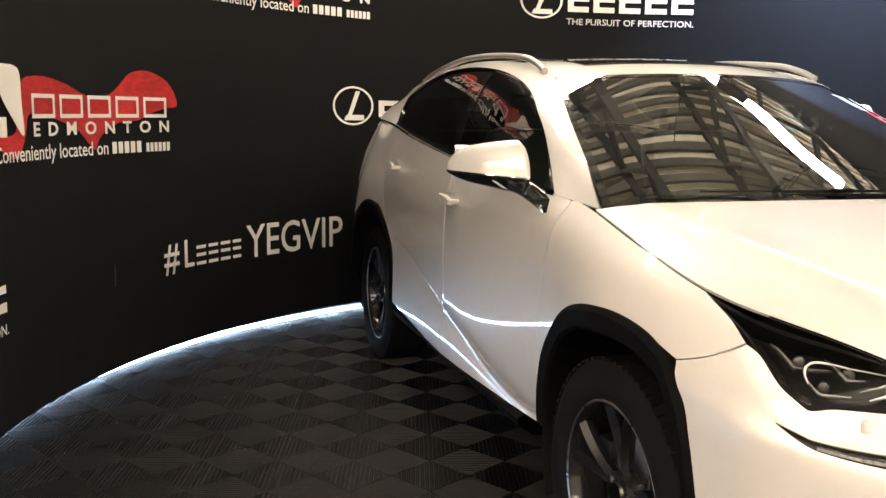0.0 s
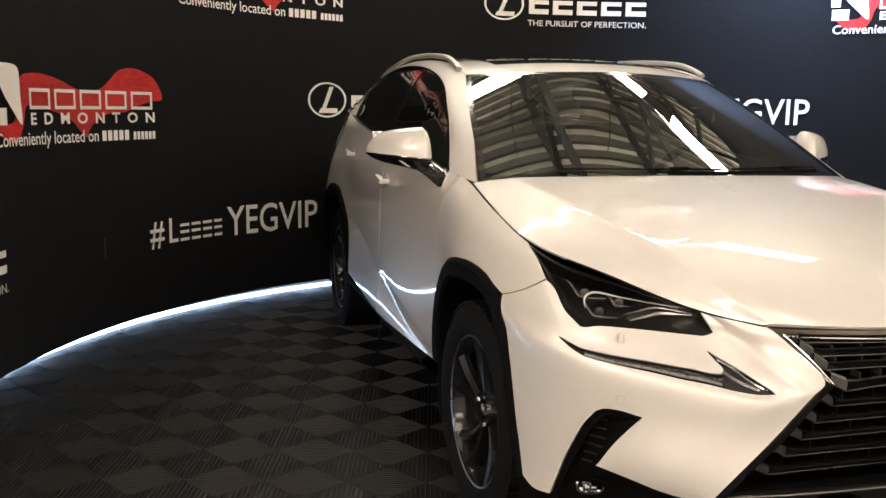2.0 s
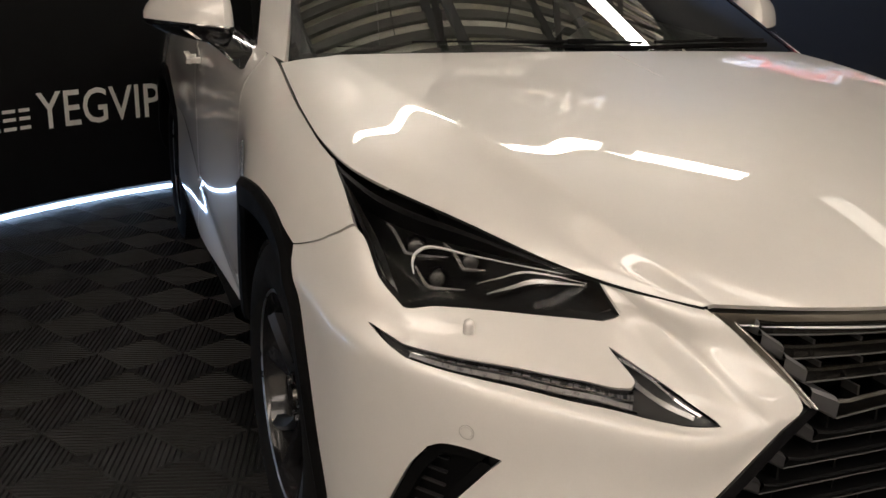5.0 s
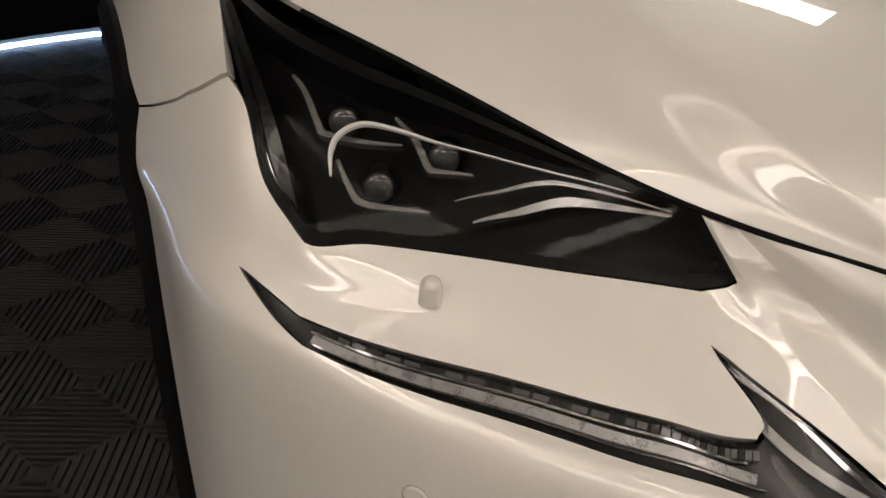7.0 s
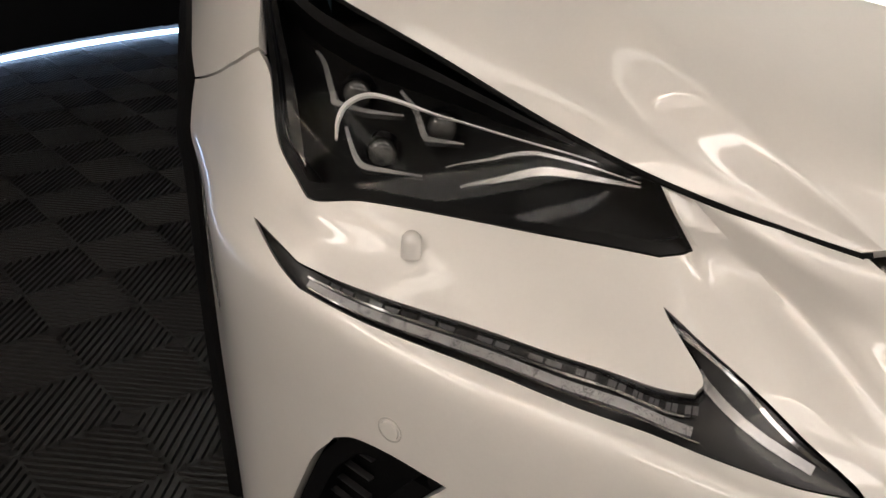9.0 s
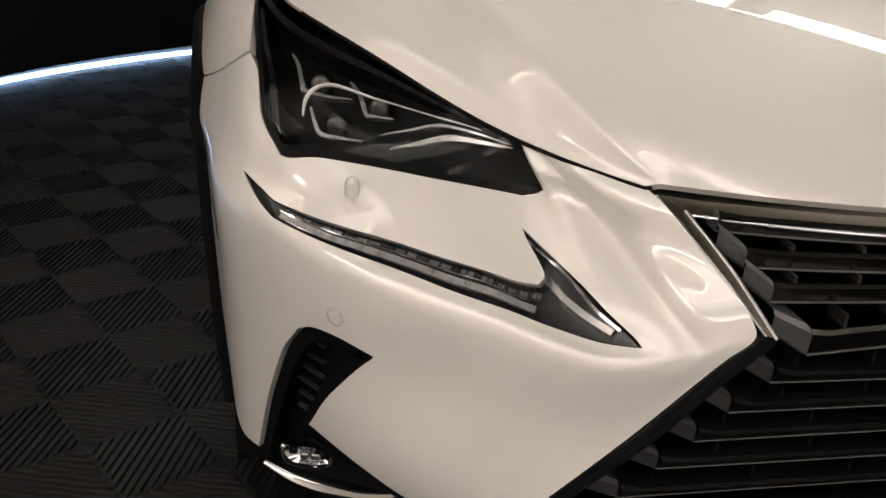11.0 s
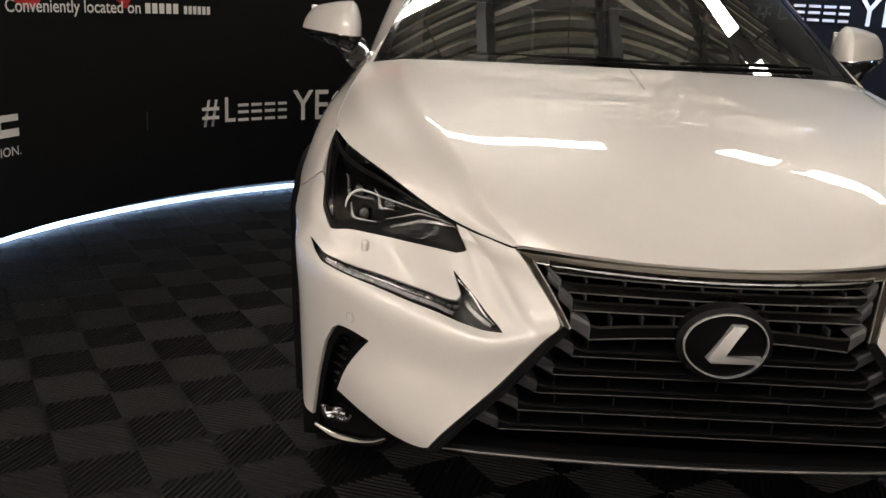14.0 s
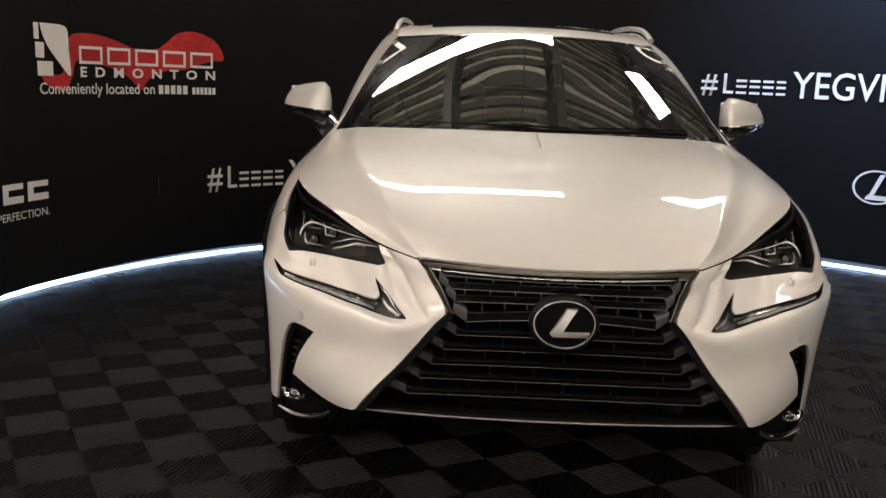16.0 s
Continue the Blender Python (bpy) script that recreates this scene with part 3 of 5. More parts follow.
# corrugated roof deck: ribs run across the hall
bm = bmesh.new()
rows = []
for k in range(0, 64):
    y0 = -10 + k * 0.30
    for dy, dz in ((0, 0), (0.13, 0), (0.15, 0.16), (0.28, 0.16)):
        rows.append([(-9, y0 + dy, 6.2 + dz), (10, y0 + dy, 6.2 + dz)])
grid_faces(bm, rows)
box(bm, (0.5, -0.5, 6.47), (19.4, 19.4, 0.1))
tagged(part("ceiling", bm, DECK, smooth=0), "ribbed metal roof deck of the hall", "ceiling", kind="structure")

# dark bars under the deck that stand in for shade in its flutes
bm = bmesh.new()
for k in range(82):
    box(bm, (0.5, -9.8 + k * 0.23, 6.14), (19, 0.105, 0.08))
tagged(part("ceiling_ribs", bm, FLUTE_SHADE, smooth=0), "dark bars standing in for the shaded flutes of the roof deck", "ceiling", kind="structure")


def truss():
    """A roof truss along y: two chords and a zigzag of struts between them."""
    bm = bmesh.new()
    box(bm, (0, -0.5, 6.12), (0.12, 18.8, 0.12))
    th = tagged(part("roof_truss", bm, STEEL, smooth=0), "dark steel roof truss under the deck", "truss", "trusses under the roof")
    bm = bmesh.new()
    box(bm, (0, -0.5, 5.0), (0.12, 18.8, 0.10))
    part("bottom_chord", bm, STEEL, th, smooth=0)
    for k in range(16):
        y = -9.6 + k * 1.16
        bm = bmesh.new()
        tube(bm, [(0, y, 5.02), (0, y + 0.58, 6.1), (0, y + 1.16, 5.02)], 0.05, 6)
        part("strut", bm, STEEL, th)
    return th


first_truss = truss()
first_truss.location = (-6.0, 0, 0)
for k in range(1, 8):
    copy_thing(first_truss, Matrix.Translation((-6.0 + 1.7 * k, 0, 0)))


def light_panel(a, b, width, z, material, up=None):
    """A long light between two plan places, hung on rods from the trusses."""
    a, b = Vector((*a, z)), Vector((*b, z))
    n, turn = (b - a).length, math.atan2((b - a).y, (b - a).x)
    bm = bmesh.new()
    box(bm, (0, 0, 0.05), (n + 0.05, width * 0.3, 0.06), bevel=0.01)
    th = tagged(part("ceiling_light", bm, STEEL), "long warm white light placed out of view to light the car", "light", "lights over the booth")
    bm = bmesh.new()
    box(bm, (0, 0, 0), (n, width, 0.05), bevel=0.008)
    part("diffuser", bm, material, th, "glowing diffuser")
    # Extra glowing slab, added to brighten the deck that the windscreen mirrors.
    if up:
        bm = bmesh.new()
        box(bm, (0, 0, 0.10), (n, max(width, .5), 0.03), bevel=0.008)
        part("upper_diffuser", bm, up, th, "glowing slab added to brighten the roof deck")
    for s in (-0.35, 0.35):
        bm = bmesh.new()
        tube(bm, [(s * n, 0, 0.07), (s * n, 0, 6.2 - z)], 0.008, 6)
        part("rod", bm, STEEL, th)
    th.matrix_basis = Matrix.Translation((a + b) / 2) @ Matrix.Rotation(turn, 4, "Z")
    return th


light_panel((-1.85, 4.05), (0.60, 4.08), 0.26, 4.0, TUBE)
light_panel((1.65, 4.25), (2.80, 2.80), 0.24, 4.0, TUBE)
light_panel((-2.80, 2.30), (-2.75, 1.00), 0.22, 4.0, TUBE_DIM)
light_panel((-2.75, 0.90), (-2.95, -1.70), 0.22, 4.0, TUBE_DIM)
light_panel((3.30, 2.20), (3.50, -0.80), 0.22, 4.0, TUBE_DIM)
# Two rows of unseen fill panels, added to brighten the car's front.
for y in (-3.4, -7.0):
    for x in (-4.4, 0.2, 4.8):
        light_panel((x - 1.7, y), (x + 1.7, y), 1.7 if y > -5 else 2.1, 4.6 if y > -5 else 4.0, NEAR_FILL if y > -5 else FRONT_LEFT_FILL if x < 0 else FRONT_FILL, ROOF_FILL if y > -5 else None)
# Unseen fill panel, added to lift the fender and other left-facing surfaces.
light_panel((-7.2, -5.2), (-7.2, -1.8), 1.8, 3.9, LEFT_FILL)
# Unseen fill panels added on both sides of the booth.
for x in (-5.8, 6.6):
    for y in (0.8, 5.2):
        light_panel((x, y - 1.5), (x, y + 1.5), 1.6, 4.8, SIDE_FILL, ROOF_FILL)

# cool flood light that washes the fabric
bm = bmesh.new()
box(bm, (0, 0, 0), (.30, .10, .22), bevel=0.015)
flood = tagged(part("flood_light", bm, STEEL), "cool white flood light fixed over the backdrop", "light")
flood.matrix_basis = look(on_wall(2.05, 3.85, 0.80), on_wall(2.15, 1.9, 0.0))
bm = bmesh.new()
tube(bm, [on_wall(2.05, 3.85, 0.80), on_wall(2.05, 3.9, 0.4), on_wall(2.05, 3.90, 0.0)], 0.015, 6)
arm = part("arm", bm, STEEL, flood)
arm.matrix_parent_inverse = flood.matrix_basis.inverted()
lamp_at = look(on_wall(2.05, 3.85, 0.80), on_wall(2.15, 1.9, 0.0)) @ Matrix.Translation((0, 0, -0.13))
area_lamp("flood_lamp", lamp_at, 0.26, 0.10, 70, (0.45, 0.62, 1.0)).data.spread = radians(85)


# ---- prints on the fabric ----
def bend(me, s0, z0, off):
    for v in me.vertices:
        v.co = on_wall(s0 + v.co.x, z0 + v.co.y, off + v.co.z)
    return me


def lettering(text, width, height, bold=0.0):
    """Flat lettering with its lower left corner at the origin, set to a width and a capital's height."""
    cu = bpy.data.curves.new("lettering", "FONT")
    cu.body, cu.size, cu.offset, cu.resolution_u = text, 1.0, bold, 3
    ob = bpy.data.objects.new("lettering", cu)
    scene.collection.objects.link(ob)
    bpy.context.view_layer.update()
    me = bpy.data.meshes.new_from_object(ob.evaluated_get(bpy.context.evaluated_depsgraph_get()))
    bpy.data.objects.remove(ob)
    p = np.array([v.co[:] for v in me.vertices])
    lo, hi = p.min(0), p.max(0)
    for v in me.vertices:
        v.co = ((v.co.x - lo[0]) / (hi[0] - lo[0]) * width, v.co.y / 0.69 * height, 0)
    return me


def bars(*rects):
    """Flat plain bars: x, y, width, height."""
    bm = bmesh.new()
    for x, y, w, h in rects:
        n = max(1, int(w / 0.06))
        grid_faces(bm, [[(x + w * k / n, y, 0) for k in range(n + 1)], [(x + w * k / n, y + h, 0) for k in range(n + 1)]])
    me = bpy.data.meshes.new("bars")
    bm.to_mesh(me)
    bm.free()
    return me


def frames(rects, t):
    """Hollow plain frames."""
    out = []
    for x, y, w, h in rects:
        out += [(x, y, w, t), (x, y + h - t, w, t), (x, y + t, t, h - 2 * t), (x + w - t, y + t, t, h - 2 * t)]
    return bars(*out)


def shape(points):
    """A flat filled outline."""
    out = dense(spline(np.array(points + points[:1]), 6)[:-1], 0.02, True)
    lo, hi = out.min(0), out.max(0)
    g = np.array([(x, y) for x in np.arange(lo[0], hi[0], 0.03) for y in np.arange(lo[1], hi[1], 0.03)])
    g = g[inside(out, g) & ~near(out, g, 0.012)]
    v, _, f, *_ = delaunay_2d_cdt([Vector(p) for p in out.tolist() + g.tolist()], [(k, (k + 1) % len(out)) for k in range(len(out))], [], 0, 1e-6)
    mid = np.array([np.mean([v[k] for k in q], axis=0) for q in f])
    ok = inside(out, mid)
    me = bpy.data.meshes.new("shape")
    me.from_pydata([(p.x, p.y, 0) for p in v], [], [q for q, good in zip(f, ok) if good])
    return me


def printed(name, meshes, s0, z0, off, material, parent, label=""):
    """One print made of flat pieces, each with its shift."""
    bm = bmesh.new()
    for me, dx, dy in meshes:
        me.transform(Matrix.Translation((dx, dy, 0)))
        bm.from_mesh(me)
    return_mesh = bpy.data.meshes.new(name)
    bm.to_mesh(return_mesh)
    bm.free()
    bend(return_mesh, s0, z0, off)
    return_mesh.materials.append(material)
    ob = new(name, return_mesh)
    ob.parent = parent
    return tagged(ob, label)


def hashtag(s, z):
    """A hashtag: a brand's name as plain bars, the rest lettered."""
    name = [(0.155, 0, .022, .142), (0.155, 0, .072, .020)] + [(x, y, .072, .017) for x in (.245, .337, .429) for y in (0, .045, .085)] + [(.521, y, .062, .017) for y in (0, .045, .085)]
    printed("printed_hashtag", [(lettering("#", .115, .145, .012), 0, 0), (bars(*name), 0, 0), (lettering("YEGVIP", .735, .180, .006), .625, -.012)], s, z, 0.006, PRINT_WHITE, wall,
            "white hashtag printed on black fabric")


def dealer_sign(s, z):
    """A dealer's sign: plain white shapes on a red ribbon, with its town and a line of text below."""
    at = lambda *q: [((x - 70) * .00139, (410 - y) * .00096 + .012) for x, y in q]
    ribbon_points = at((228, 130), (262, 103), (360, 97), (470, 122), (560, 160), (640, 168), (700, 150), (750, 108), (805, 58), (900, 45), (1002, 95), (1045, 195), (985, 212), (900, 238), (835, 268),
                       (780, 268), (725, 282), (665, 312), (628, 352), (608, 390), (575, 362), (520, 305), (460, 278), (390, 255), (300, 238), (262, 250), (240, 335), (195, 398), (120, 372), (82, 312), (150, 318), (200, 290))
    base = printed("printed_sign", [
        (shape(at((80, 38), (140, 38), (195, 42), (222, 72), (226, 180), (231, 312), (172, 240), (122, 165), (92, 95))), 0, 0),
        (bars((-.030, .288, .036, .081), (-.022, .195, .062, .078), (-.012, .104, .112, .074)), 0, 0),
        (frames([(.29 + .203 * k, .172, .168, .095) for k in range(5)], .016), 0, 0),
        (lettering("E  D  M  O  N  T  O  N", .99, .051, .03), .296, .104),
        (lettering("Conveniently located on", .835, .058, .010), 0, .012),
        (bars(*[(.865 + .045 * k, .012, .033, .052) for k in range(5)], *[(1.115 + .030 * k, .012, .022, .042) for k in range(6)]), 0, 0)],
        s, z, 0.009, PRINT_WHITE, wall, "white sign over a red ribbon printed on black fabric")
    printed("red_ribbon", [(shape([(x, z * 1.07) for x, z in ribbon_points]), 0, 0)], s, z, 0.004, PRINT_RED, base, "printed red silk ribbon")


def oval_sign(s, z):
    """An oval with a bent bar, five plain blocks and a slogan."""
    bm = bmesh.new()
    rr = lambda k: [(.153 + .153 * k * math.cos(a), .117 * k * math.sin(a) + .117, 0) for a in np.linspace(0, 2 * math.pi, 49)]
    grid_faces(bm, [rr(1.0), rr(.90)])
    for q in (((.10, .03), (.13, .03), (.205, .205), (.172, .205)), ((.085, .03), (.235, .03), (.235, .062), (.10, .062))):
        bm.faces.new([bm.verts.new((x, y, 0)) for x, y in q])
    ring = bpy.data.meshes.new("ring")
    bm.to_mesh(ring)
    bm.free()
    blocks = []
    for k in range(5):
        blocks += [(.345 + .182 * k, .052, .150, .036), (.345 + .182 * k, .122, .150, .030), (.345 + .182 * k, .088, .042, .034)]
    printed("printed_oval_sign", [(ring, 0, 0), (bars(*blocks), 0, 0), (lettering("THE PURSUIT OF PERFECTION.", .89, .040, .006), .338, -.032)], s, z, 0.006, PRINT_WHITE, wall,
            "white oval sign with a slogan printed on black fabric")


for s, z in ((-2.82, .475), (.908, 1.205)):
    hashtag(s, z)
for s, z in ((-4.045, 1.062), (-2.545, 1.818), (2.38, 1.818)):
    dealer_sign(s, z)
for s, z in ((-1.532, 1.192), (-.15, 1.911), (2.005, .50), (-5.235, .48)):
    oval_sign(s, z)
# large header along the top: a name as plain frames, the town lettered, a line of text below
printed("printed_header", [(frames([(.40 * k, 0, .33, .43) for k in range(5)], .055), 0, 0), (lettering("OF", .67, .42, .01), 2.12, 0), (lettering("EDMONTON", 2.65, .42, .012), 2.89, 0),
                           (lettering("Conveniently located on", 2.18, .15, .008), 1.44, -.31),
                           (bars(*[(3.76 + .105 * k, -.31, .075, .15) for k in range(5)], *[(4.36 + .092 * k, -.31, .065, .125) for k in range(6)]), 0, 0)],
        -3.86, 3.05, 0.006, PRINT_WHITE, wall, "large white header lettering on black fabric")
# a seam scratch on the fabric
printed("fabric_scuff", [(bars((0, 0, .006, .10)), 0, 0)], -3.19, .47, 0.003, STEEL, wall, "faint grey scuff on the fabric")


# ---- the car ----
def glass(name, tint, gloss=1.0):
    """Thin glass: see-through with a mirror's sheen that grows at a slant."""
    m = bpy.data.materials.new(name)
    m.use_nodes = True
    nt = m.node_tree
    nt.nodes.remove(nt.nodes["Principled BSDF"])
    out = nt.nodes["Material Output"]
    clear, shine, mix = (nt.nodes.new("ShaderNodeBsdf" + k) for k in ("Transparent", "Glossy", "Diffuse"))
    mix = nt.nodes.new("ShaderNodeMixShader")
    facing = nt.nodes.new("ShaderNodeLayerWeight")
    facing.inputs[0].default_value = 0.5
    power = nt.nodes.new("ShaderNodeMath")
    power.operation = "POWER"
    power.inputs[1].default_value = 5.0
    fres = nt.nodes.new("ShaderNodeMath")
    fres.operation = "MULTIPLY_ADD"
    fres.inputs[1].default_value, fres.inputs[2].default_value = 0.95, 0.05
    nt.links.new(facing.outputs["Facing"], power.inputs[0]), nt.links.new(power.outputs[0], fres.inputs[0])
    mul = nt.nodes.new("ShaderNodeMath")
    mul.operation, mul.use_clamp = "MULTIPLY", True
    mul.inputs[1].default_value = gloss
    clear.inputs[0].default_value = (*tint, 1)
    shine.inputs["Roughness"].default_value = 0.01
    nt.links.new(fres.outputs[0], mul.inputs[0]), nt.links.new(mul.outputs[0], mix.inputs[0])
    nt.links.new(clear.outputs[0], mix.inputs[1]), nt.links.new(shine.outputs[0], mix.inputs[2])
    nt.links.new(mix.outputs[0], out.inputs[0])
    return m


SCREEN_GLASS = glass("green_windscreen_glass", (0.50, 0.58, 0.50), 4.5)
SIDE_GLASS = glass("dark_side_glass", (0.50, 0.55, 0.50), 1.4)
PRIVACY = glass("privacy_glass", (0.03, 0.032, 0.03), 1.4)
LENS = glass("clear_lamp_lens", (0.84, 0.84, 0.84), 0.25)
LAMP_BLACK = mat("black_lamp_housing", (0.006, 0.006, 0.0063), 0.35, grain=0.1, rough_var=0.05, spec=0.15)
LAMP_GREY = mat("grey_lamp_reflector", (0.52, 0.52, 0.53), 0.25, 0.8, grain=0.05, rough_var=0.05)
PROJECTOR = mat("projector_glass", (0.05, 0.05, 0.048), 0.05, coat=1.0, grain=0.7, grain_scale=500)
CELL = mat("led_cell", (0.20, 0.20, 0.21), 0.15, 0.3, grain=0.3, grain_scale=300, coat=0.5)
DRL_GREY = mat("dark_running_light_body", (0.07, 0.07, 0.072), 0.2, 0.3, grain=0.1, rough_var=0.06)
FROSTED = mat("frosted_light_guide", (0.48, 0.48, 0.49), 0.3, 0.5, grain=0.12, grain_scale=400, stretch=(3, 3, .3), rough_var=0.08)
CELL_DARK = mat("dark_led_cell", (0.05, 0.05, 0.052), 0.12, 0.3, grain=0.3, grain_scale=300, coat=0.5)
AMBER = mat("amber_reflector", (0.30, 0.045, 0.018), 0.25, coat=0.5, grain=0.1)
CABIN_BLACK = mat("black_cabin_trim", (0.02, 0.02, 0.02), 0.6, grain=0.15, bump=0.2)
LEATHER = mat("black_seat_leather", (0.03, 0.029, 0.028), 0.45, grain=0.1, bump=0.3, bump_scale=300)
LINER = mat("wheel_arch_liner", (0.009, 0.009, 0.009), 0.9, grain=0.2, bump=0.4, spec=0.1)
BLADE = mat("dark_satin_alloy", (0.13, 0.132, 0.138), 0.33, 1.0, grain=0.05, rough_var=0.06)
MACHINED = mat("machined_alloy", (0.62, 0.63, 0.65), 0.3, 1.0, grain=0.05, rough_var=0.06)
WHEEL_BLACK = mat("gloss_black_alloy", (0.014, 0.014, 0.016), 0.22, 0.2, coat=0.6, grain=0.1)

car = empty("car", "pearl white sport utility car with black spindle grille on tiles", "car")

# outlines on the flank, as places with x outwards
N = lambda *p: side(*p)
HL_TOP = N((.464, .25, .803), (.518, .306, .820), (.582, .372, .842), (.640, .436, .860), (.69, .497, .877), (.725, .565, .895), (.748, .665, .917))
HL_OUT = N((.748, .665, .917), (.752, .575, .880), (.747, .488, .838), (.742, .412, .785), (.722, .360, .757))
HL_LOW = N((.722, .360, .757), (.68, .341, .761), (.60, .304, .757), (.53, .271, .753), (.462, .237, .750))
HL_IN = N((.462, .237, .750), (.445, .228, .757), (.443, .230, .768), (.464, .25, .803))
LAMP = outline(BODY, HL_TOP, HL_OUT, HL_LOW, HL_IN)
DRL = outline(BODY, N((.769, .388, .728), (.745, .352, .716), (.731, .334, .708)), N((.731, .334, .708), (.678, .288, .702), (.60, .238, .694), (.531, .191, .687), (.458, .149, .682)),
              N((.458, .149, .682), (.450, .160, .692), (.467, .205, .725)), N((.467, .205, .725), (.418, .129, .687), (.375, .064, .652)),
              N((.375, .064, .652), (.405, .081, .649), (.449, .110, .654), (.523, .160, .661), (.605, .218, .672), (.683, .275, .682), (.729, .320, .690)),
              N((.729, .320, .690), (.752, .352, .709), (.769, .388, .728)))
ARCH_FRONT = N((.827, .635, .755), (.824, .585, .64), (.812, .548, .46), (.798, .52, .315))
ARCH_BACK = N((.80, 1.388, .40), (.80, 1.385, .52), (.80, 1.34, .64), (.82, 1.23, .745), (.835, 1.09, .805), (.845, .94, .828), (.842, .81, .825), (.836, .71, .803), (.827, .635, .755))
BUMPER = outline(
    BODY, N((.497, .092, .402), (.372, .05, .56), (.305, .03, .65), (.274, .02, .686)), N((.274, .02, .686), (.31, .075, .738), (.356, .146, .79)),
    N((.356, .146, .79), (.41, .197, .797), (.464, .25, .803)), HL_IN[::-1], HL_LOW[::-1], N((.722, .360, .757), (.742, .412, .785), (.747, .47, .828), (.754, .504, .842)),
    N((.754, .504, .842), (.789, .540, .821)), N((.789, .540, .821), (.829, .637, .783)), N((.829, .637, .783), (.827, .635, .755)), ARCH_FRONT, N((.798, .52, .315), (.79, .47, .30), (.772, .412, .30)),
    N((.772, .412, .30), (.745, .370, .42), (.724, .325, .51), (.706, .29, .56)), N((.706, .29, .56), (.69, .27, .572), (.66, .243, .574), (.622, .212, .567)),
    N((.622, .212, .567), (.644, .229, .537), (.672, .265, .48), (.692, .302, .42)), N((.692, .302, .42), (.64, .225, .408), (.588, .175, .395), (.54, .13, .39), (.497, .092, .402)))
FENDER = outline(
    BODY, N((.754, .504, .842), (.752, .575, .880), (.748, .665, .917)), N((.748, .665, .917), (.756, .78, .942), (.754, .95, .976), (.745, 1.10, 1.004), (.734, 1.245, 1.031)),
    N((.734, 1.245, 1.031), (.730, 1.37, 1.046)), N((.730, 1.37, 1.046), (.80, 1.36, .95), (.80, 1.405, .81), (.79, 1.42, .67), (.80, 1.41, .52), (.80, 1.40, .41)),
    N((.80, 1.40, .41), (.80, 1.388, .40)), ARCH_BACK[:-1], N((.836, .71, .803), (.829, .637, .783)), N((.829, .637, .783), (.789, .540, .821)), N((.789, .540, .821), (.754, .504, .842)))
FRONT_DOOR = outline(
    BODY, N((.735, 1.37, 1.04), (.80, 1.36, .95), (.80, 1.405, .81), (.79, 1.42, .67), (.80, 1.41, .52), (.80, 1.40, .385)),
    N((.80, 1.40, .385), (.81, 1.8, .36), (.81, 2.33, .355)), N((.81, 2.33, .355), (.80, 2.345, .7), (.79, 2.34, .95), (.77, 2.33, 1.105)),
    N((.77, 2.33, 1.105), (.765, 1.9, 1.078), (.735, 1.37, 1.04)))
REAR_ARCH = N((.80, 3.13, .40), (.82, 3.14, .52), (.84, 3.20, .66), (.85, 3.36, .79), (.85, 3.59, .83), (.84, 3.82, .79), (.83, 3.99, .66), (.82, 4.05, .52), (.80, 4.06, .36))
REAR_DOOR = outline(
    BODY, N((.77, 2.335, 1.105), (.79, 2.345, .95), (.80, 2.35, .7), (.81, 2.335, .355)), N((.81, 2.335, .355), (.81, 2.7, .365), (.80, 3.13, .39)),
    N((.80, 3.13, .39), (.82, 3.14, .52), (.84, 3.20, .66)), N((.84, 3.20, .66), (.83, 3.32, .80), (.82, 3.40, .95), (.74, 3.42, 1.20)),
    N((.74, 3.42, 1.20), (.755, 3.0, 1.16), (.77, 2.335, 1.105)))
QUARTER = outline(
    BODY, N((.74, 3.42, 1.20), (.82, 3.40, .95), (.83, 3.32, .80), (.84, 3.20, .66)), REAR_ARCH[2:], N((.80, 4.06, .36), (.62, 4.47, .36), (0, 4.58, .38)),
    N((0, 4.58, .38), (0, 4.62, .8), (0, 4.45, 1.20)), N((0, 4.45, 1.20), (.60, 4.33, 1.20), (.68, 4.1, 1.24), (.74, 3.42, 1.20)))

pairs = []


def both(ob):
    pairs.append(ob)
    return ob


bumper = both(part("front_bumper", cut(BODY, BUMPER, [DRL], 0.009, calm=26), PAINT, car, "pearl white moulded bumper corner"))
both(part("fender", cut(BODY, FENDER, (), 0.014, calm=20), PAINT, car))
front_door = both(part("front_door", cut(BODY, FRONT_DOOR, (), 0.016, calm=12), PAINT, car))
rear_door = both(part("rear_door", cut(BODY, REAR_DOOR, (), 0.018), PAINT, car))
both(part("rear_quarter", cut(BODY, QUARTER, (), 0.022), PAINT, car))

# parking sensor and washer cap on the bumper
def at_skin(skin, p, off=0.0):
    uv = skin.find([p])
    n = Vector(skin.normal(uv)[0])
    return Vector(skin.at(uv)[0]) + n * off, n


p, n = at_skin(BODY, (-.66, .247, .602))
bm = bmesh.new()
bmesh.ops.create_cone(bm, cap_ends=True, segments=24, radius1=0.0095, radius2=0.0085, depth=0.004, matrix=Matrix.Translation(p) @ n.to_track_quat("Z", "Y").to_matrix().to_4x4())
part("parking_sensor", bm, PAINT, bumper)
bm = bmesh.new()
turn = n.to_track_quat("Z", "Y")
tube(bm, [p + n * .0006 + turn @ Vector((.0112 * math.cos(a), .0112 * math.sin(a), 0)) for a in np.linspace(0, 2 * math.pi, 32, endpoint=False)], .0006, 6, closed=True)
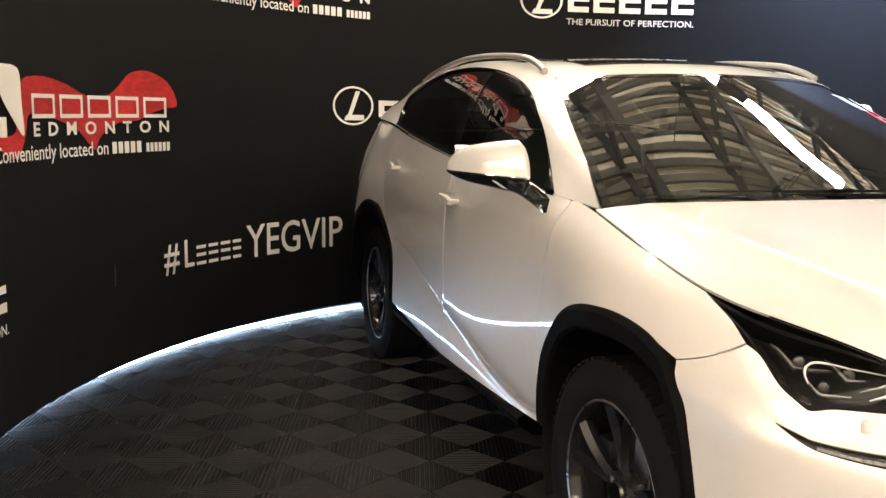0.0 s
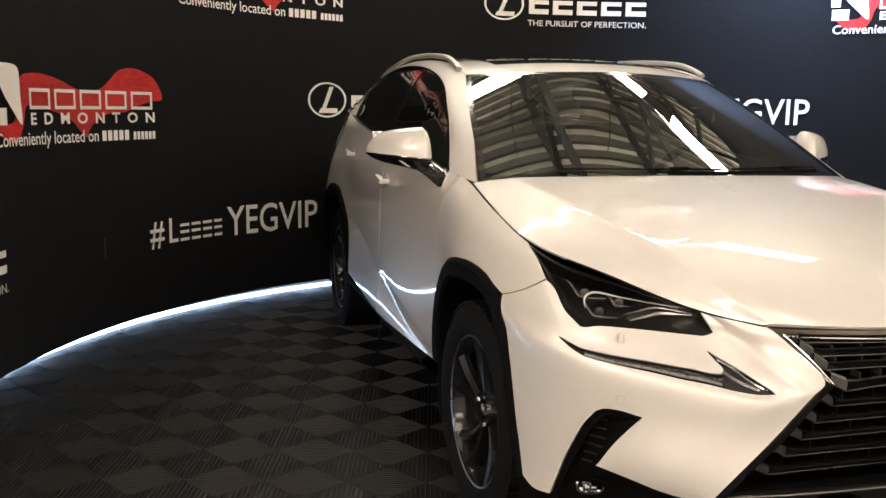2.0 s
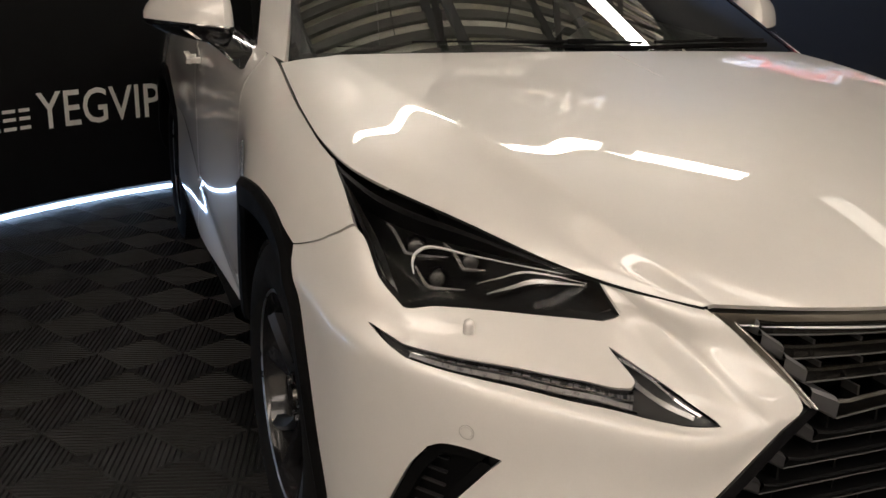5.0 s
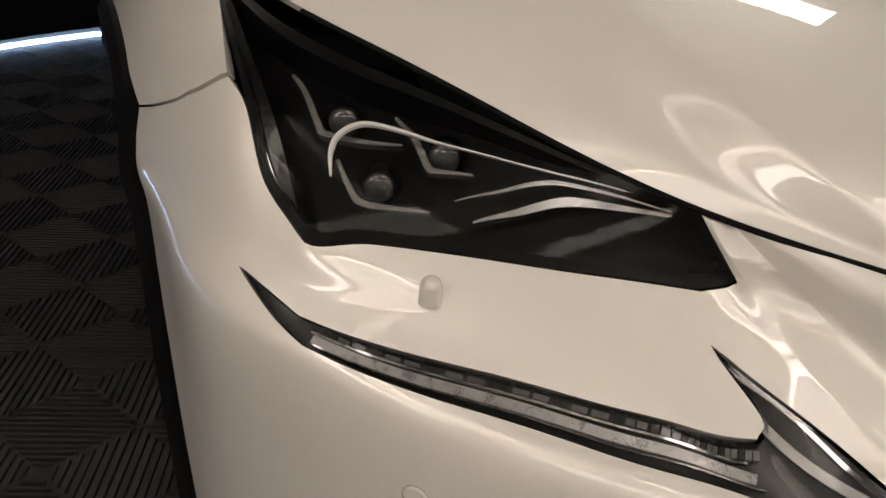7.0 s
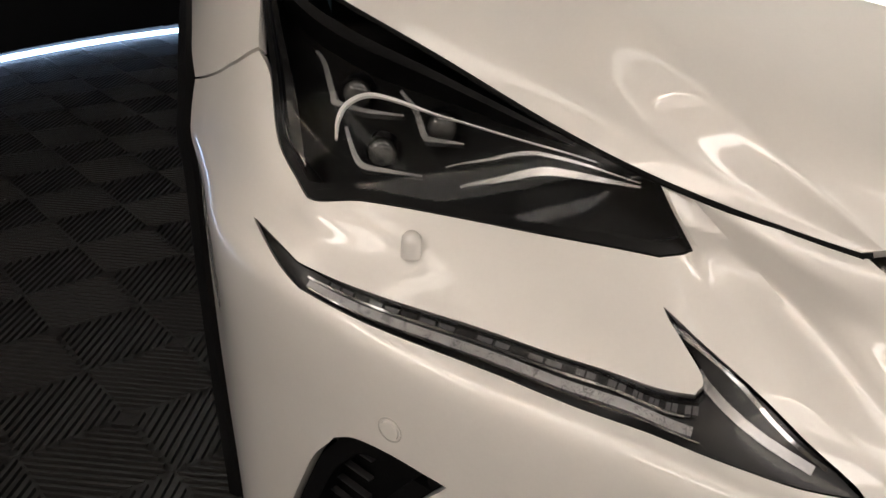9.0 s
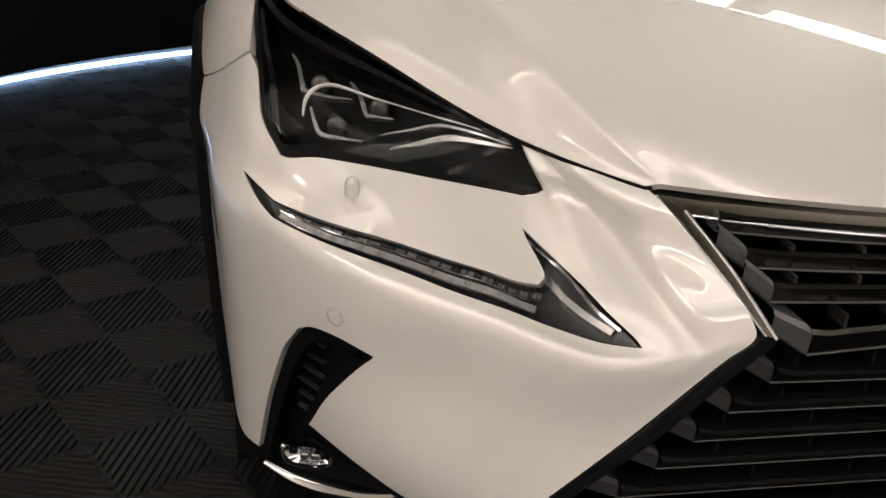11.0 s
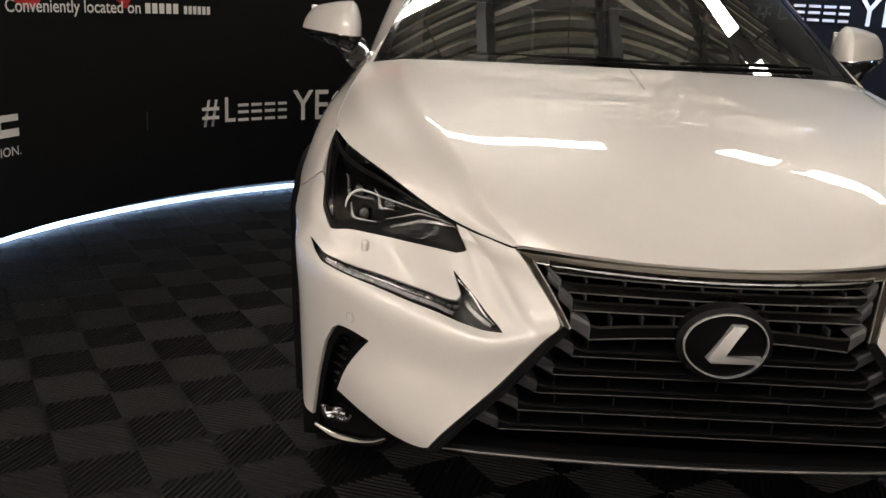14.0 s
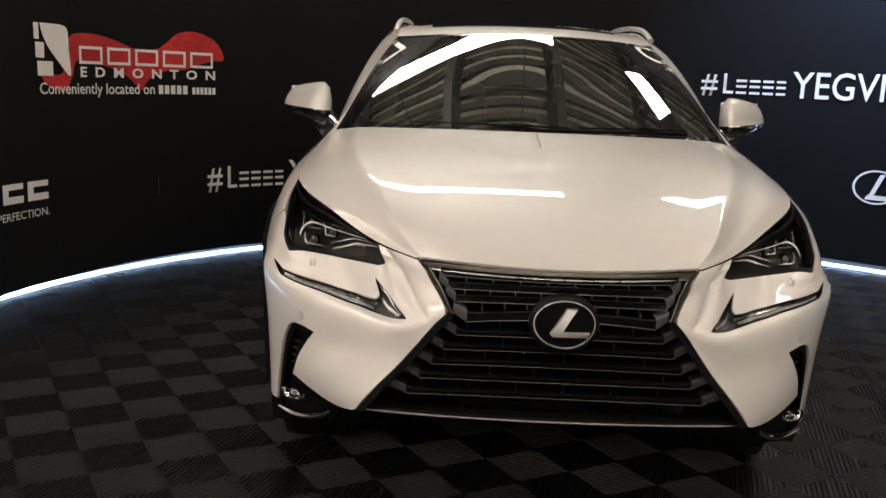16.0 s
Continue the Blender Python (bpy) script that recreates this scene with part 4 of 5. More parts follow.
part("sensor_ring", bm, mat("grey_sensor_gap", (0.5, 0.48, 0.46), 0.5, grain=0.05), bumper, "fine grey gap round a sensor")
p, n = at_skin(BODY, (-.643, .300, .735), 0.002)
bm = bmesh.new()
bmesh.ops.create_uvsphere(bm, u_segments=20, v_segments=12, radius=0.0082, matrix=Matrix.Translation(p + Vector((0, -.002, .006))) @ Matrix.Diagonal((1, 1, 1.1, 1)))
bmesh.ops.create_cone(bm, segments=20, radius1=0.0085, radius2=0.0082, depth=0.014, matrix=Matrix.Translation(p + Vector((0, -.002, 0))))
part("washer_cap", bm, PAINT, bumper, "small domed white cap")

# headlamp
lamp = both(part("headlamp", cut(BODY, LAMP, (), 0.012, 0.0025, -0.045, 0.0), LAMP_BLACK, car, "slim dark headlamp with silver angle strips"))
rim = shrink(dense(LAMP, 0.01, True), 0.017)
part("bezel", cut(BODY, LAMP, [rim], 0.012, 0.001, -0.002, 0.045), LAMP_BLACK, lamp, "black border")


def even_cover(bm, out, rise):
    """Lays a cover on the one smooth quadratic surface that passes its outline, domed a little."""
    n = Vector((-.40, -.66, .63)).normalized()
    a = n.cross(Vector((0, 0, 1))).normalized()
    b = a.cross(n)
    c = out.mean(0)
    flat = np.array([a, b, n]) @ (out - c).T
    terms = lambda x, y: np.array([x * 0 + 1, x, y, x * x, x * y, y * y, x**3, x * x * y]).T
    fit = np.linalg.lstsq(terms(flat[0], flat[1]), flat[2], rcond=None)[0]
    wide, tall = np.abs(flat[0]).max(), np.abs(flat[1]).max()
    bm.verts.layers.float_vector.remove(bm.verts.layers.float_vector["skin_normal"])
    for v in bm.verts:
        q = v.co - Vector(c)
        x, y = q.dot(a), q.dot(b)
        h = float(terms(np.array([x]), np.array([y]))[0] @ fit) + rise * (1 - (x / wide) ** 2 - .4 * (y / tall) ** 2)
        v.co = Vector(c) + a * x + b * y + n * h
    return bm


part("lens", even_cover(cut(BODY, shrink(dense(LAMP, 0.01, True), 0.006), (), 0.008, 0.002, -0.001, 0.0), BODY.at(LAMP), 0.006), LENS, lamp, "clear glossy cover", smooth=80)
for pts in (N((.704, .50, .841), (.698, .482, .834), (.693, .449, .815), (.688, .439, .810), (.635, .407, .808)),
            N((.684, .418, .796), (.678, .392, .777), (.671, .383, .772), (.654, .374, .771), (.625, .361, .770)),
            N((.635, .427, .824), (.625, .407, .813), (.62, .386, .797), (.614, .381, .795), (.589, .368, .795))):
    part("light_strip", ribbon(BODY, BODY.find(pts), 0.0052, 0.008, -0.026, 0.006, (0.7, 1.2, 1.3, 1.0, 0.4)), LAMP_GREY, lamp, "silver angled strip")
# Highlight built as a shape: white arc in place of a light's reflection.
LENS_HIGHLIGHT = mat("polished_light_guide", (0.95, 0.95, 0.95), 0.2, 0.0, rough_var=0.05, grain=0.03)
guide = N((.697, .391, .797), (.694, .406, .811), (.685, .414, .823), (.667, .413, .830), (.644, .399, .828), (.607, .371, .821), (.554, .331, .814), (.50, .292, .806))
part("light_guide", ribbon(BODY, BODY.find(guide), 0.0030, 0.003, -0.006, 0.005, (0.5, 1.5, 1.6, 1.2, 0.7, 0.5, 0.4, 0.5, 0.3)), LENS_HIGHLIGHT, lamp, "white arc in place of a ceiling light's reflection on the lens")
for pts, w in ((N((.596, .345, .767), (.563, .336, .777), (.535, .328, .786), (.522, .321, .788), (.495, .301, .789), (.467, .279, .789)), 0.008),
               (N((.606, .361, .779), (.573, .351, .789), (.545, .342, .797), (.53, .333, .799), (.50, .309, .797), (.467, .28, .792)), 0.004)):
    part("reflector_wing", ribbon(BODY, BODY.find(pts), w, 0.006, -0.028, 0.006, (0.3, 1.0, 1.2, 0.8, 0.3)), LAMP_GREY, lamp, "brushed silver wing")
for q in ((-.675, .449, .823), (-.659, .393, .786), (-.607, .391, .807)):
    p, n = at_skin(BODY, q, -0.030)
    turn = Vector((-0.35, -0.93, 0.1)).to_track_quat("Z", "Y").to_matrix().to_4x4()
    bm = bmesh.new()
    bmesh.ops.create_uvsphere(bm, u_segments=20, v_segments=10, radius=0.0135, matrix=Matrix.Translation(p) @ turn @ Matrix.Diagonal((1, 1, 0.45, 1)))
    proj = part("projector", bm, PROJECTOR, lamp, "small glass projector lens")
    bm = bmesh.new()
    bmesh.ops.create_cone(bm, segments=20, radius1=0.018, radius2=0.0152, depth=0.012, matrix=Matrix.Translation(p) @ turn)
    part("ring", bm, GLOSS_BLACK, proj)
part("edge_line", ribbon(BODY, BODY.find(N((.741, .455, .815), (.735, .405, .785), (.723, .372, .765))), 0.0022, 0.003, -0.008, 0.006, (0.3, 1, 0.4)), CHROME, lamp, "thin bright edge")
part("cover", cut(BODY, outline(BODY, N((.748, .600, .893), (.747, .488, .838), (.740, .412, .785), (.722, .365, .760)), N((.722, .365, .760), (.725, .40, .784), (.728, .46, .824), (.742, .585, .889), (.748, .600, .893))), (), 0.008, 0.001, -0.010, 0.0), GLOSS_BLACK, lamp, "black side cover")
AMB = outline(BODY, N((.750, .600, .892), (.750, .565, .876), (.747, .515, .850)), N((.747, .515, .850), (.741, .53, .862), (.743, .58, .886), (.750, .600, .892)))
part("side_reflector", cut(BODY, AMB, (), 0.008, 0.001, -0.012, 0.01), AMBER, lamp, "amber side reflector")

# running light under the headlamp
drl = both(part("running_light", cut(BODY, DRL, (), 0.007, 0.001, -0.020, -0.019), DRL_GREY, car, "tick-shaped daytime running light"))
part("lens", cut(BODY, DRL, (), 0.007, 0.0015, -0.002, 0.0), LENS, drl, "clear glossy cover")
low = spline(BODY.find(N((.729, .320, .690), (.683, .275, .682), (.605, .218, .672), (.523, .160, .661), (.449, .110, .654))), 6)
top = spline(BODY.find(N((.731, .334, .708), (.678, .288, .702), (.60, .238, .694), (.531, .191, .687), (.458, .149, .682))), 6)
across = lambda k: low + (top - low) * k
part("light_guide", ribbon(BODY, across(.49)[1:-1], 0.0092, 0.005, -0.011, 0.01, (.8, 1, 1, 1)), FROSTED, drl, "frosted grey light guide")
for k, w in ((.71, .0024), (.30, .0016)):
    part("chrome_strip", ribbon(BODY, across(k)[1:-1], w, 0.005, -0.010, 0.01), CHROME, drl, "thin chrome strip")
row = dense(across(.86)[2:], 0.0064)
for k in range(len(row) - 1):
    part("led_cell", ribbon(BODY, np.array([row[k], row[k] + .8 * (row[k + 1] - row[k])]), 0.0035 + .005 * k / len(row), 0.006, -0.016, 0.02), CELL if k % 3 else CELL_DARK, drl)
part("tick_strip", ribbon(BODY, BODY.find(N((.464, .196, .718), (.43, .145, .693), (.392, .083, .662))), 0.004, 0.006, -0.014, 0.01), CHROME, drl, "chrome edge")
part("tick_strip", ribbon(BODY, BODY.find(N((.455, .165, .697), (.43, .118, .673), (.40, .086, .660))), 0.009, 0.005, -0.017, 0.01), LAMP_GREY, drl)

# black corner inlet with fog lamp
INLET = outline(
    BODY, N((.772, .412, .30), (.745, .370, .42), (.724, .325, .51), (.706, .29, .56)), N((.706, .29, .56), (.69, .27, .572), (.66, .243, .574), (.622, .212, .567)),
    N((.622, .212, .567), (.644, .229, .537), (.672, .265, .48), (.692, .302, .42)), N((.692, .302, .42), (.64, .225, .408), (.588, .175, .395), (.54, .13, .39)),
    N((.54, .13, .39), (.585, .27, .295), (.65, .352, .258), (.74, .42, .253), (.772, .412, .30)))
INNER = shrink(dense(INLET, 0.008, True), 0.018)
inlet = both(part("bumper_inlet", cut(BODY, INLET, [INNER], 0.010, 0.001, -0.006, 0.03), BLACK_PLASTIC, car, "black corner inlet with fog lamp"))
part("duct", cut(BODY, INNER, (), 0.012, -0.002, -0.030, 0.0), BLACK_PLASTIC, inlet, "dark recess")
SATIN_BLACK = mat("satin_black_louvre", (0.022, 0.022, 0.023), 0.4, grain=0.08, rough_var=0.05)
for k in range(6):
    z = .535 - k * .024
    uv = BODY.find(N((.715 - k * .001, .32 + .006 * k, z), (.683, .28 + .005 * k, z)))
    part("louvre", ribbon(BODY, uv, 0.003, 0.006, -0.026, 0.01), SATIN_BLACK, inlet)
p, n = at_skin(BODY, (-.686, .332, .366), -0.006)


def bowl(t, k, depth):
    """A place on a bowl's outline with a nearly straight top."""
    c, d = math.cos(t), math.sin(t)
    return Vector((.036 * k * np.sign(c) * abs(c) ** .6, k * (.006 * d ** .3 if d > 0 else -.027 * abs(d) ** .8), depth))


turn = Vector((-0.25, -0.95, 0.15)).to_track_quat("Z", "Y").to_matrix().to_4x4()
bm = bmesh.new()
rows = []
for k, depth in ((0.6, -.012), (0.95, -.004), (1.0, .006), (0.86, .008)):
    rows.append([p + turn.to_3x3() @ bowl(t, k, depth) for t in np.linspace(0, 2 * math.pi, 33)])
vs = grid_faces(bm, rows)
bm.faces.new(vs[0][:-1])
fog = part("fog_lamp", bm, CHROME, inlet, "small chrome fog lamp")
bm = bmesh.new()
rows = []
for k, depth in ((0.03, .012), (0.5, .011), (0.9, .007)):
    rows.append([p + turn.to_3x3() @ bowl(t, k, depth) for t in np.linspace(0, 2 * math.pi, 33)])
grid_faces(bm, rows)
part("lens", bm, LENS, fog)
for dx, dy in ((-.021, -.006), (-.006, -.013), (.010, -.013), (.023, -.006)):
    bm = bmesh.new()
    box(bm, p + turn.to_3x3() @ Vector((dx, dy, -.004)), (0.012, 0.010, 0.008), turn.to_quaternion(), 0.002)
    part("reflector_cell", bm, LAMP_BLACK if dy > -.01 else CHROME, fog)
bm = bmesh.new()
tube(bm, spline([(-.752, .412, .283), (-.70, .378, .276), (-.65, .338, .286), (-.605, .290, .310), (-.572, .252, .340)], 6), [.017 * max(0.12, math.sin(math.pi * (k + .5) / 25)) ** .5 for k in range(25)], 12, flat=0.7)
part("chrome_lip", bm, CHROME, inlet, "bright chrome lower lip")
SHELF = outline(BODY, N((.69, .33, .375), (.62, .25, .375), (.56, .17, .375)), N((.56, .17, .375), (.585, .25, .31), (.65, .345, .268)), N((.65, .345, .268), (.74, .41, .262), (.755, .405, .30)), N((.755, .405, .30), (.73, .37, .335), (.69, .33, .375)))
part("shelf", cut(BODY, SHELF, (), 0.010, 0.0, -0.016, 0.02), BLACK_PLASTIC, inlet, "black lower shelf")

# black wheel arch mouldings
def arch(path, y_mid, slim=(1, 1, 1)):
    """A moulding that follows an opening given as places on the flank."""
    p = dense(spline(np.array([(a, b, c) for a, b, c in path]), 6), 0.02)
    bm = bmesh.new()
    rows = []
    for k, (x, y, z) in enumerate(p):
        wide = np.interp(k / len(p), (0, .16, .34), slim)
        d = Vector((0, y_mid - y, 0.36 - z)).normalized()
        uv = BODY.find([(None, y, z)])
        x0 = BODY.at(uv)[0][0]
        q = Vector((x0, y, z))
        rows.append([q - d * .002 + Vector((.012, 0, 0)), q - d * .002 + Vector((-.006, 0, 0)), q + d * .012 * wide + Vector((-.016, 0, 0)), q + d * .054 * wide + Vector((-.014, 0, 0)),
                     q + d * .063 * wide + Vector((-.004, 0, 0)), q + d * .063 * wide + Vector((.06, 0, 0))])
    grid_faces(bm, rows)
    return bm


both(part("wheel_arch_moulding", arch(ARCH_FRONT[::-1] + ARCH_BACK[::-1][1:], 0.95, (.40, .55, 1)), BLACK_PLASTIC, car, "black plastic wheel arch moulding"))
both(part("wheel_arch_moulding", arch(REAR_ARCH, 3.59), BLACK_PLASTIC, car, "black plastic wheel arch moulding"))
for y_mid in (0.95, 3.59):
    bm = bmesh.new()
    rows = []
    for a in np.linspace(radians(-25), radians(205), 30):
        c = Vector((0, y_mid + 0.43 * math.cos(a), 0.36 + 0.42 * math.sin(a)))
        rows.append([c + Vector((-.80, 0, 0)), c + Vector((-.5, 0, 0)), Vector((-.48, y_mid, 0.4))])
    grid_faces(bm, rows)
    both(part("wheel_arch_liner", bm, LINER, car))

# black rocker panel
bm = bmesh.new()
rows = []
for y in np.linspace(1.52, 3.12, 12):
    rows.append([(-.79, y, .375), (-.825, y, .356), (-.818, y, .332), (-.77, y, .30), (-.66, y, .29)])
grid_faces(bm, rows)
both(part("rocker_panel", bm, BLACK_PLASTIC, car, "black plastic rocker panel"))

# hood
HOOD_EDGE = outline(
    HOOD, N((0, .055, .792), (.20, .085, .792), (.325, .13, .794), (.356, .146, .79)),
    N((.356, .146, .79), (.464, .25, .807), (.60, .40, .857), (.735, .61, .910)), N((.735, .61, .91), (.757, .85, .957), (.747, 1.06, .999), (.733, 1.235, 1.031)),
    N((.733, 1.235, 1.031), (.655, 1.17, 1.051), (.53, 1.13, 1.057), (.28, 1.08, 1.063), (0, 1.06, 1.066)), N((0, 1.06, 1.066), (0, .6, .985), (0, .055, .792)))
hood_bm = cut(HOOD, HOOD_EDGE, (), 0.009, 0.003, 0.0, 0.0, calm=4)
bmesh.ops.mirror(hood_bm, geom=hood_bm.verts[:] + hood_bm.edges[:] + hood_bm.faces[:], axis="X", merge_dist=0.0006)
hood_normal = hood_bm.verts.layers.float_vector["skin_normal"]
for v in hood_bm.verts:
    if abs(v.co.x) < 0.0035:
        v.co.x = 0
    n = v[hood_normal]
    v[hood_normal] = (0, n.y, n.z) if v.co.x == 0 else (abs(n.x) * np.sign(v.co.x) * (1 if n.x < 0 else -1), n.y, n.z)
bmesh.ops.remove_doubles(hood_bm, verts=hood_bm.verts, dist=0.0004)
rim_edges = [e for e in hood_bm.edges if len(e.link_faces) == 1 and max(abs(v.co.x) for v in e.verts) > 0.001]
rim_places = {tuple(round(c, 4) for c in v.co) for e in rim_edges for v in e.verts}
made = bmesh.ops.extrude_edge_only(hood_bm, edges=rim_edges)
for v in made["geom"]:
    if isinstance(v, bmesh.types.BMVert):
        v.co += Vector((-0.004 * np.sign(v.co.x), 0.004, -0.007))
part("hood", hood_bm, PAINT, car, "pearl white creased engine hood")

# Dark line laid along the hood's edge in place of the shaded shut gap.
for s in (-1, 1):
    bm = bmesh.new()
    edge = spline([(s * x, y, z) for x, y, z in ((.350, .139, .786), (.38, .167, .791), (.41, .197, .795), (.44, .227, .799), (.464, .25, .803), (.518, .306, .822), (.582, .372, .846), (.64, .436, .866), (.69, .505, .886))], 5)
    lip = sorted((p for p in rim_places if p[0] * s > .352 and min((Vector(p) - Vector(q)).length for q in edge) < .03), key=lambda p: abs(p[0]))
    tube(bm, [(x, y - .0015, z - .0025) for x, y, z in lip], .0023, 6)
    part("hood_seal", bm, LINER, car, "black line laid in place of the dark gap along the hood's edge")

# windscreen, cowl, roof, tail
EDGE = lambda s, r=False: np.array([[u, v] for u, v in ((s.ku[0], s.kv[0]), (s.ku[-1], s.kv[0]), (s.ku[-1], s.kv[-1]), (s.ku[0], s.kv[-1]))])
screen = part("windscreen", cut(SCREEN, EDGE(SCREEN), (), 0.02, 0.004, 0.0, 0.0), SCREEN_GLASS, car, "slanted green-tinted windscreen reflecting the roof")
part("border", cut(SCREEN, EDGE(SCREEN), [shrink(dense(EDGE(SCREEN), 0.02, True), 0.026)], 0.02, 0.002, -0.002, -0.004), GLOSS_BLACK, screen, "black printed border")
bm = bmesh.new()
rows = []
for x in np.linspace(-.70, .70, 25):
    w = (abs(x) / .70) ** 2
    rows.append([(x, 1.05 + .18 * w, 1.052 - .02 * w), (x, 1.06 + .18 * w, 1.030), (x, 1.10 + .15 * w, 1.028), (x, 1.14 + .14 * w, 1.062)])
grid_faces(bm, rows)
part("cowl", bm, BLACK_PLASTIC, car, "black plastic cowl")
roof = part("roof", cut(ROOF, EDGE(ROOF), (), 0.025, 0.002, 0.0, -0.012), PAINT, car)
SUN = outline(ROOF, [(-.40, 2.03, None), (0, 1.95, None), (.40, 2.03, None)], [(.40, 2.03, None), (.42, 2.6, None), (.40, 3.1, None)], [(.40, 3.1, None), (0, 3.14, None), (-.40, 3.1, None)],
              [(-.40, 3.1, None), (-.42, 2.6, None), (-.40, 2.03, None)])
part("sunroof", cut(ROOF, SUN, (), 0.03, 0.0, -0.004, -0.004), GLOSS_BLACK, roof, "dark glass sunroof")
part("tailgate", cut(TAIL, EDGE(TAIL), (), 0.03, 0.002, 0.0, -0.01), PRIVACY, car)

# pillars and side windows
DLO_TOP = N((.752, 1.475, 1.052), (.722, 1.60, 1.16), (.675, 1.78, 1.275), (.632, 1.97, 1.365), (.612, 2.20, 1.425), (.603, 2.5, 1.46), (.600, 2.8, 1.470), (.602, 3.1, 1.455),
            (.612, 3.35, 1.415), (.635, 3.58, 1.355))
DLO = outline(CABIN, DLO_TOP, N((.635, 3.58, 1.355), (.685, 3.52, 1.28), (.728, 3.42, 1.22)), N((.728, 3.42, 1.22), (.757, 3.0, 1.178), (.767, 2.4, 1.122), (.762, 1.9, 1.086), (.752, 1.475, 1.052)))
both(part("pillar", cut(CABIN, EDGE(CABIN), [DLO], 0.016, 0.001, 0.0, 0.010), PAINT, car, "pearl white window pillars and roof edge"))
FRONT_GLASS = outline(CABIN, N((.752, 1.475, 1.052), (.722, 1.60, 1.16), (.675, 1.78, 1.275), (.632, 1.97, 1.365), (.612, 2.20, 1.425), (.605, 2.38, 1.448)),
                      N((.605, 2.38, 1.448), (.70, 2.40, 1.28), (.767, 2.38, 1.12)), N((.767, 2.38, 1.12), (.762, 1.9, 1.086), (.752, 1.475, 1.052)))
REAR_GLASS = outline(CABIN, N((.605, 2.44, 1.452), (.600, 2.8, 1.470), (.602, 3.1, 1.455), (.612, 3.35, 1.415), (.635, 3.58, 1.355)),
                     N((.635, 3.58, 1.355), (.685, 3.52, 1.28), (.728, 3.42, 1.22)), N((.728, 3.42, 1.22), (.757, 3.0, 1.178), (.767, 2.44, 1.125)),
                     N((.767, 2.44, 1.125), (.70, 2.46, 1.28), (.605, 2.44, 1.452)))
both(part("side_window", cut(CABIN, FRONT_GLASS, (), 0.03, 0.006, -0.008, 0.0), SIDE_GLASS, car, "dark front side window"))
both(part("side_window", cut(CABIN, REAR_GLASS, (), 0.03, 0.006, -0.008, 0.0), PRIVACY, car, "privacy-tinted rear side window"))
trim_line = dense(DLO, 0.02, True)
both(part("window_trim", cut(CABIN, DLO, [shrink(trim_line, 0.012)], 0.014, 0.001, 0.001, 0.008), GLOSS_BLACK, car, "gloss black window surround"))
BP = outline(CABIN, N((.605, 2.37, 1.44), (.70, 2.39, 1.28), (.767, 2.37, 1.12)), N((.767, 2.37, 1.12), (.767, 2.45, 1.125)), N((.767, 2.45, 1.125), (.70, 2.47, 1.28), (.605, 2.45, 1.45)), N((.605, 2.45, 1.45), (.605, 2.37, 1.44)))
both(part("pillar_cover", cut(CABIN, BP, (), 0.02, 0.0, -0.005, 0.0), GLOSS_BLACK, car))
both(part("belt_trim", ribbon(CABIN, CABIN.find(N((.752, 1.475, 1.049), (.762, 1.9, 1.083), (.767, 2.4, 1.119), (.757, 3.0, 1.175), (.728, 3.42, 1.217))), 0.011, 0.005, 0.0, 0.03), CHROME, car, "bright chrome belt line"))

# roof rails
rail = [(-.560, 2.01, 1.430), (-.556, 2.10, 1.462), (-.552, 2.25, 1.490), (-.548, 2.6, 1.512), (-.545, 3.0, 1.512), (-.545, 3.4, 1.475), (-.548, 3.6, 1.436)]
bm = bmesh.new()
tube(bm, spline(rail, 6), 0.0125, 10, flat=0.9)
both(part("roof_rail", bm, mat("brushed_rail_silver", (0.42, 0.41, 0.40), 0.45, 0.7, grain=0.04, rough_var=0.06), car, "satin silver roof rail"))

# door mirrors
def door_mirror():
    """A rounded wedge: a painted cap over a black lower shell, and the chrome line between them."""
    cap, base = bmesh.new(), bmesh.new()
    rows_c, rows_b, seam = [], [], []
    curl = lambda v, k: math.copysign(abs(v) ** k, v)
    for s in (0, .015, .04, .08, .14, .22, .32, .43, .54, .65, .75, .84, .91, .96, .99, 1):
        e = math.sqrt(1 - (1 - min(s / .16, 1)) ** 2 * .88) * math.sqrt(1 - max(0, (s - .70) / .30) ** 2 * .93)
        x, y = -.783 - .210 * s, 1.60 + .135 * s**1.6
        h, d, zc = .112 * (1 - .46 * s**1.6) * e, .073 * (1 - .30 * s**2) * e, 1.092 + .014 * s
        rows_c.append([Vector((x, y + d * curl(math.cos(a), .8) + .012 * math.sin(a), zc + h * curl(math.sin(a), .78))) for a in np.linspace(0, math.pi, 17)])
        low = (.058 - .034 * s) * e
        rows_b.append([Vector((x, y + d * .97 * curl(math.cos(a), .85), zc + low * math.sin(a))) for a in np.linspace(math.pi, 2 * math.pi, 11)])
        seam.append((x, y - d, zc - .002))
    for bm, rows in ((cap, rows_c), (base, rows_b)):
        vs = grid_faces(bm, rows)
        bm.faces.new(vs[0]), bm.faces.new(vs[-1][::-1])
    return cap, base, seam[3:-2]


cap, base, seam = door_mirror()
mirror = both(part("door_mirror", base, GLOSS_BLACK, car, "door mirror with a white cap and black base"))
part("cap", cap, PAINT, mirror, "pearl white mirror cap")
bm = bmesh.new()
tube(bm, seam, .0035, 8)
part("chrome_line", bm, CHROME, mirror, "thin chrome line under the cap")
bm = bmesh.new()
rows = []
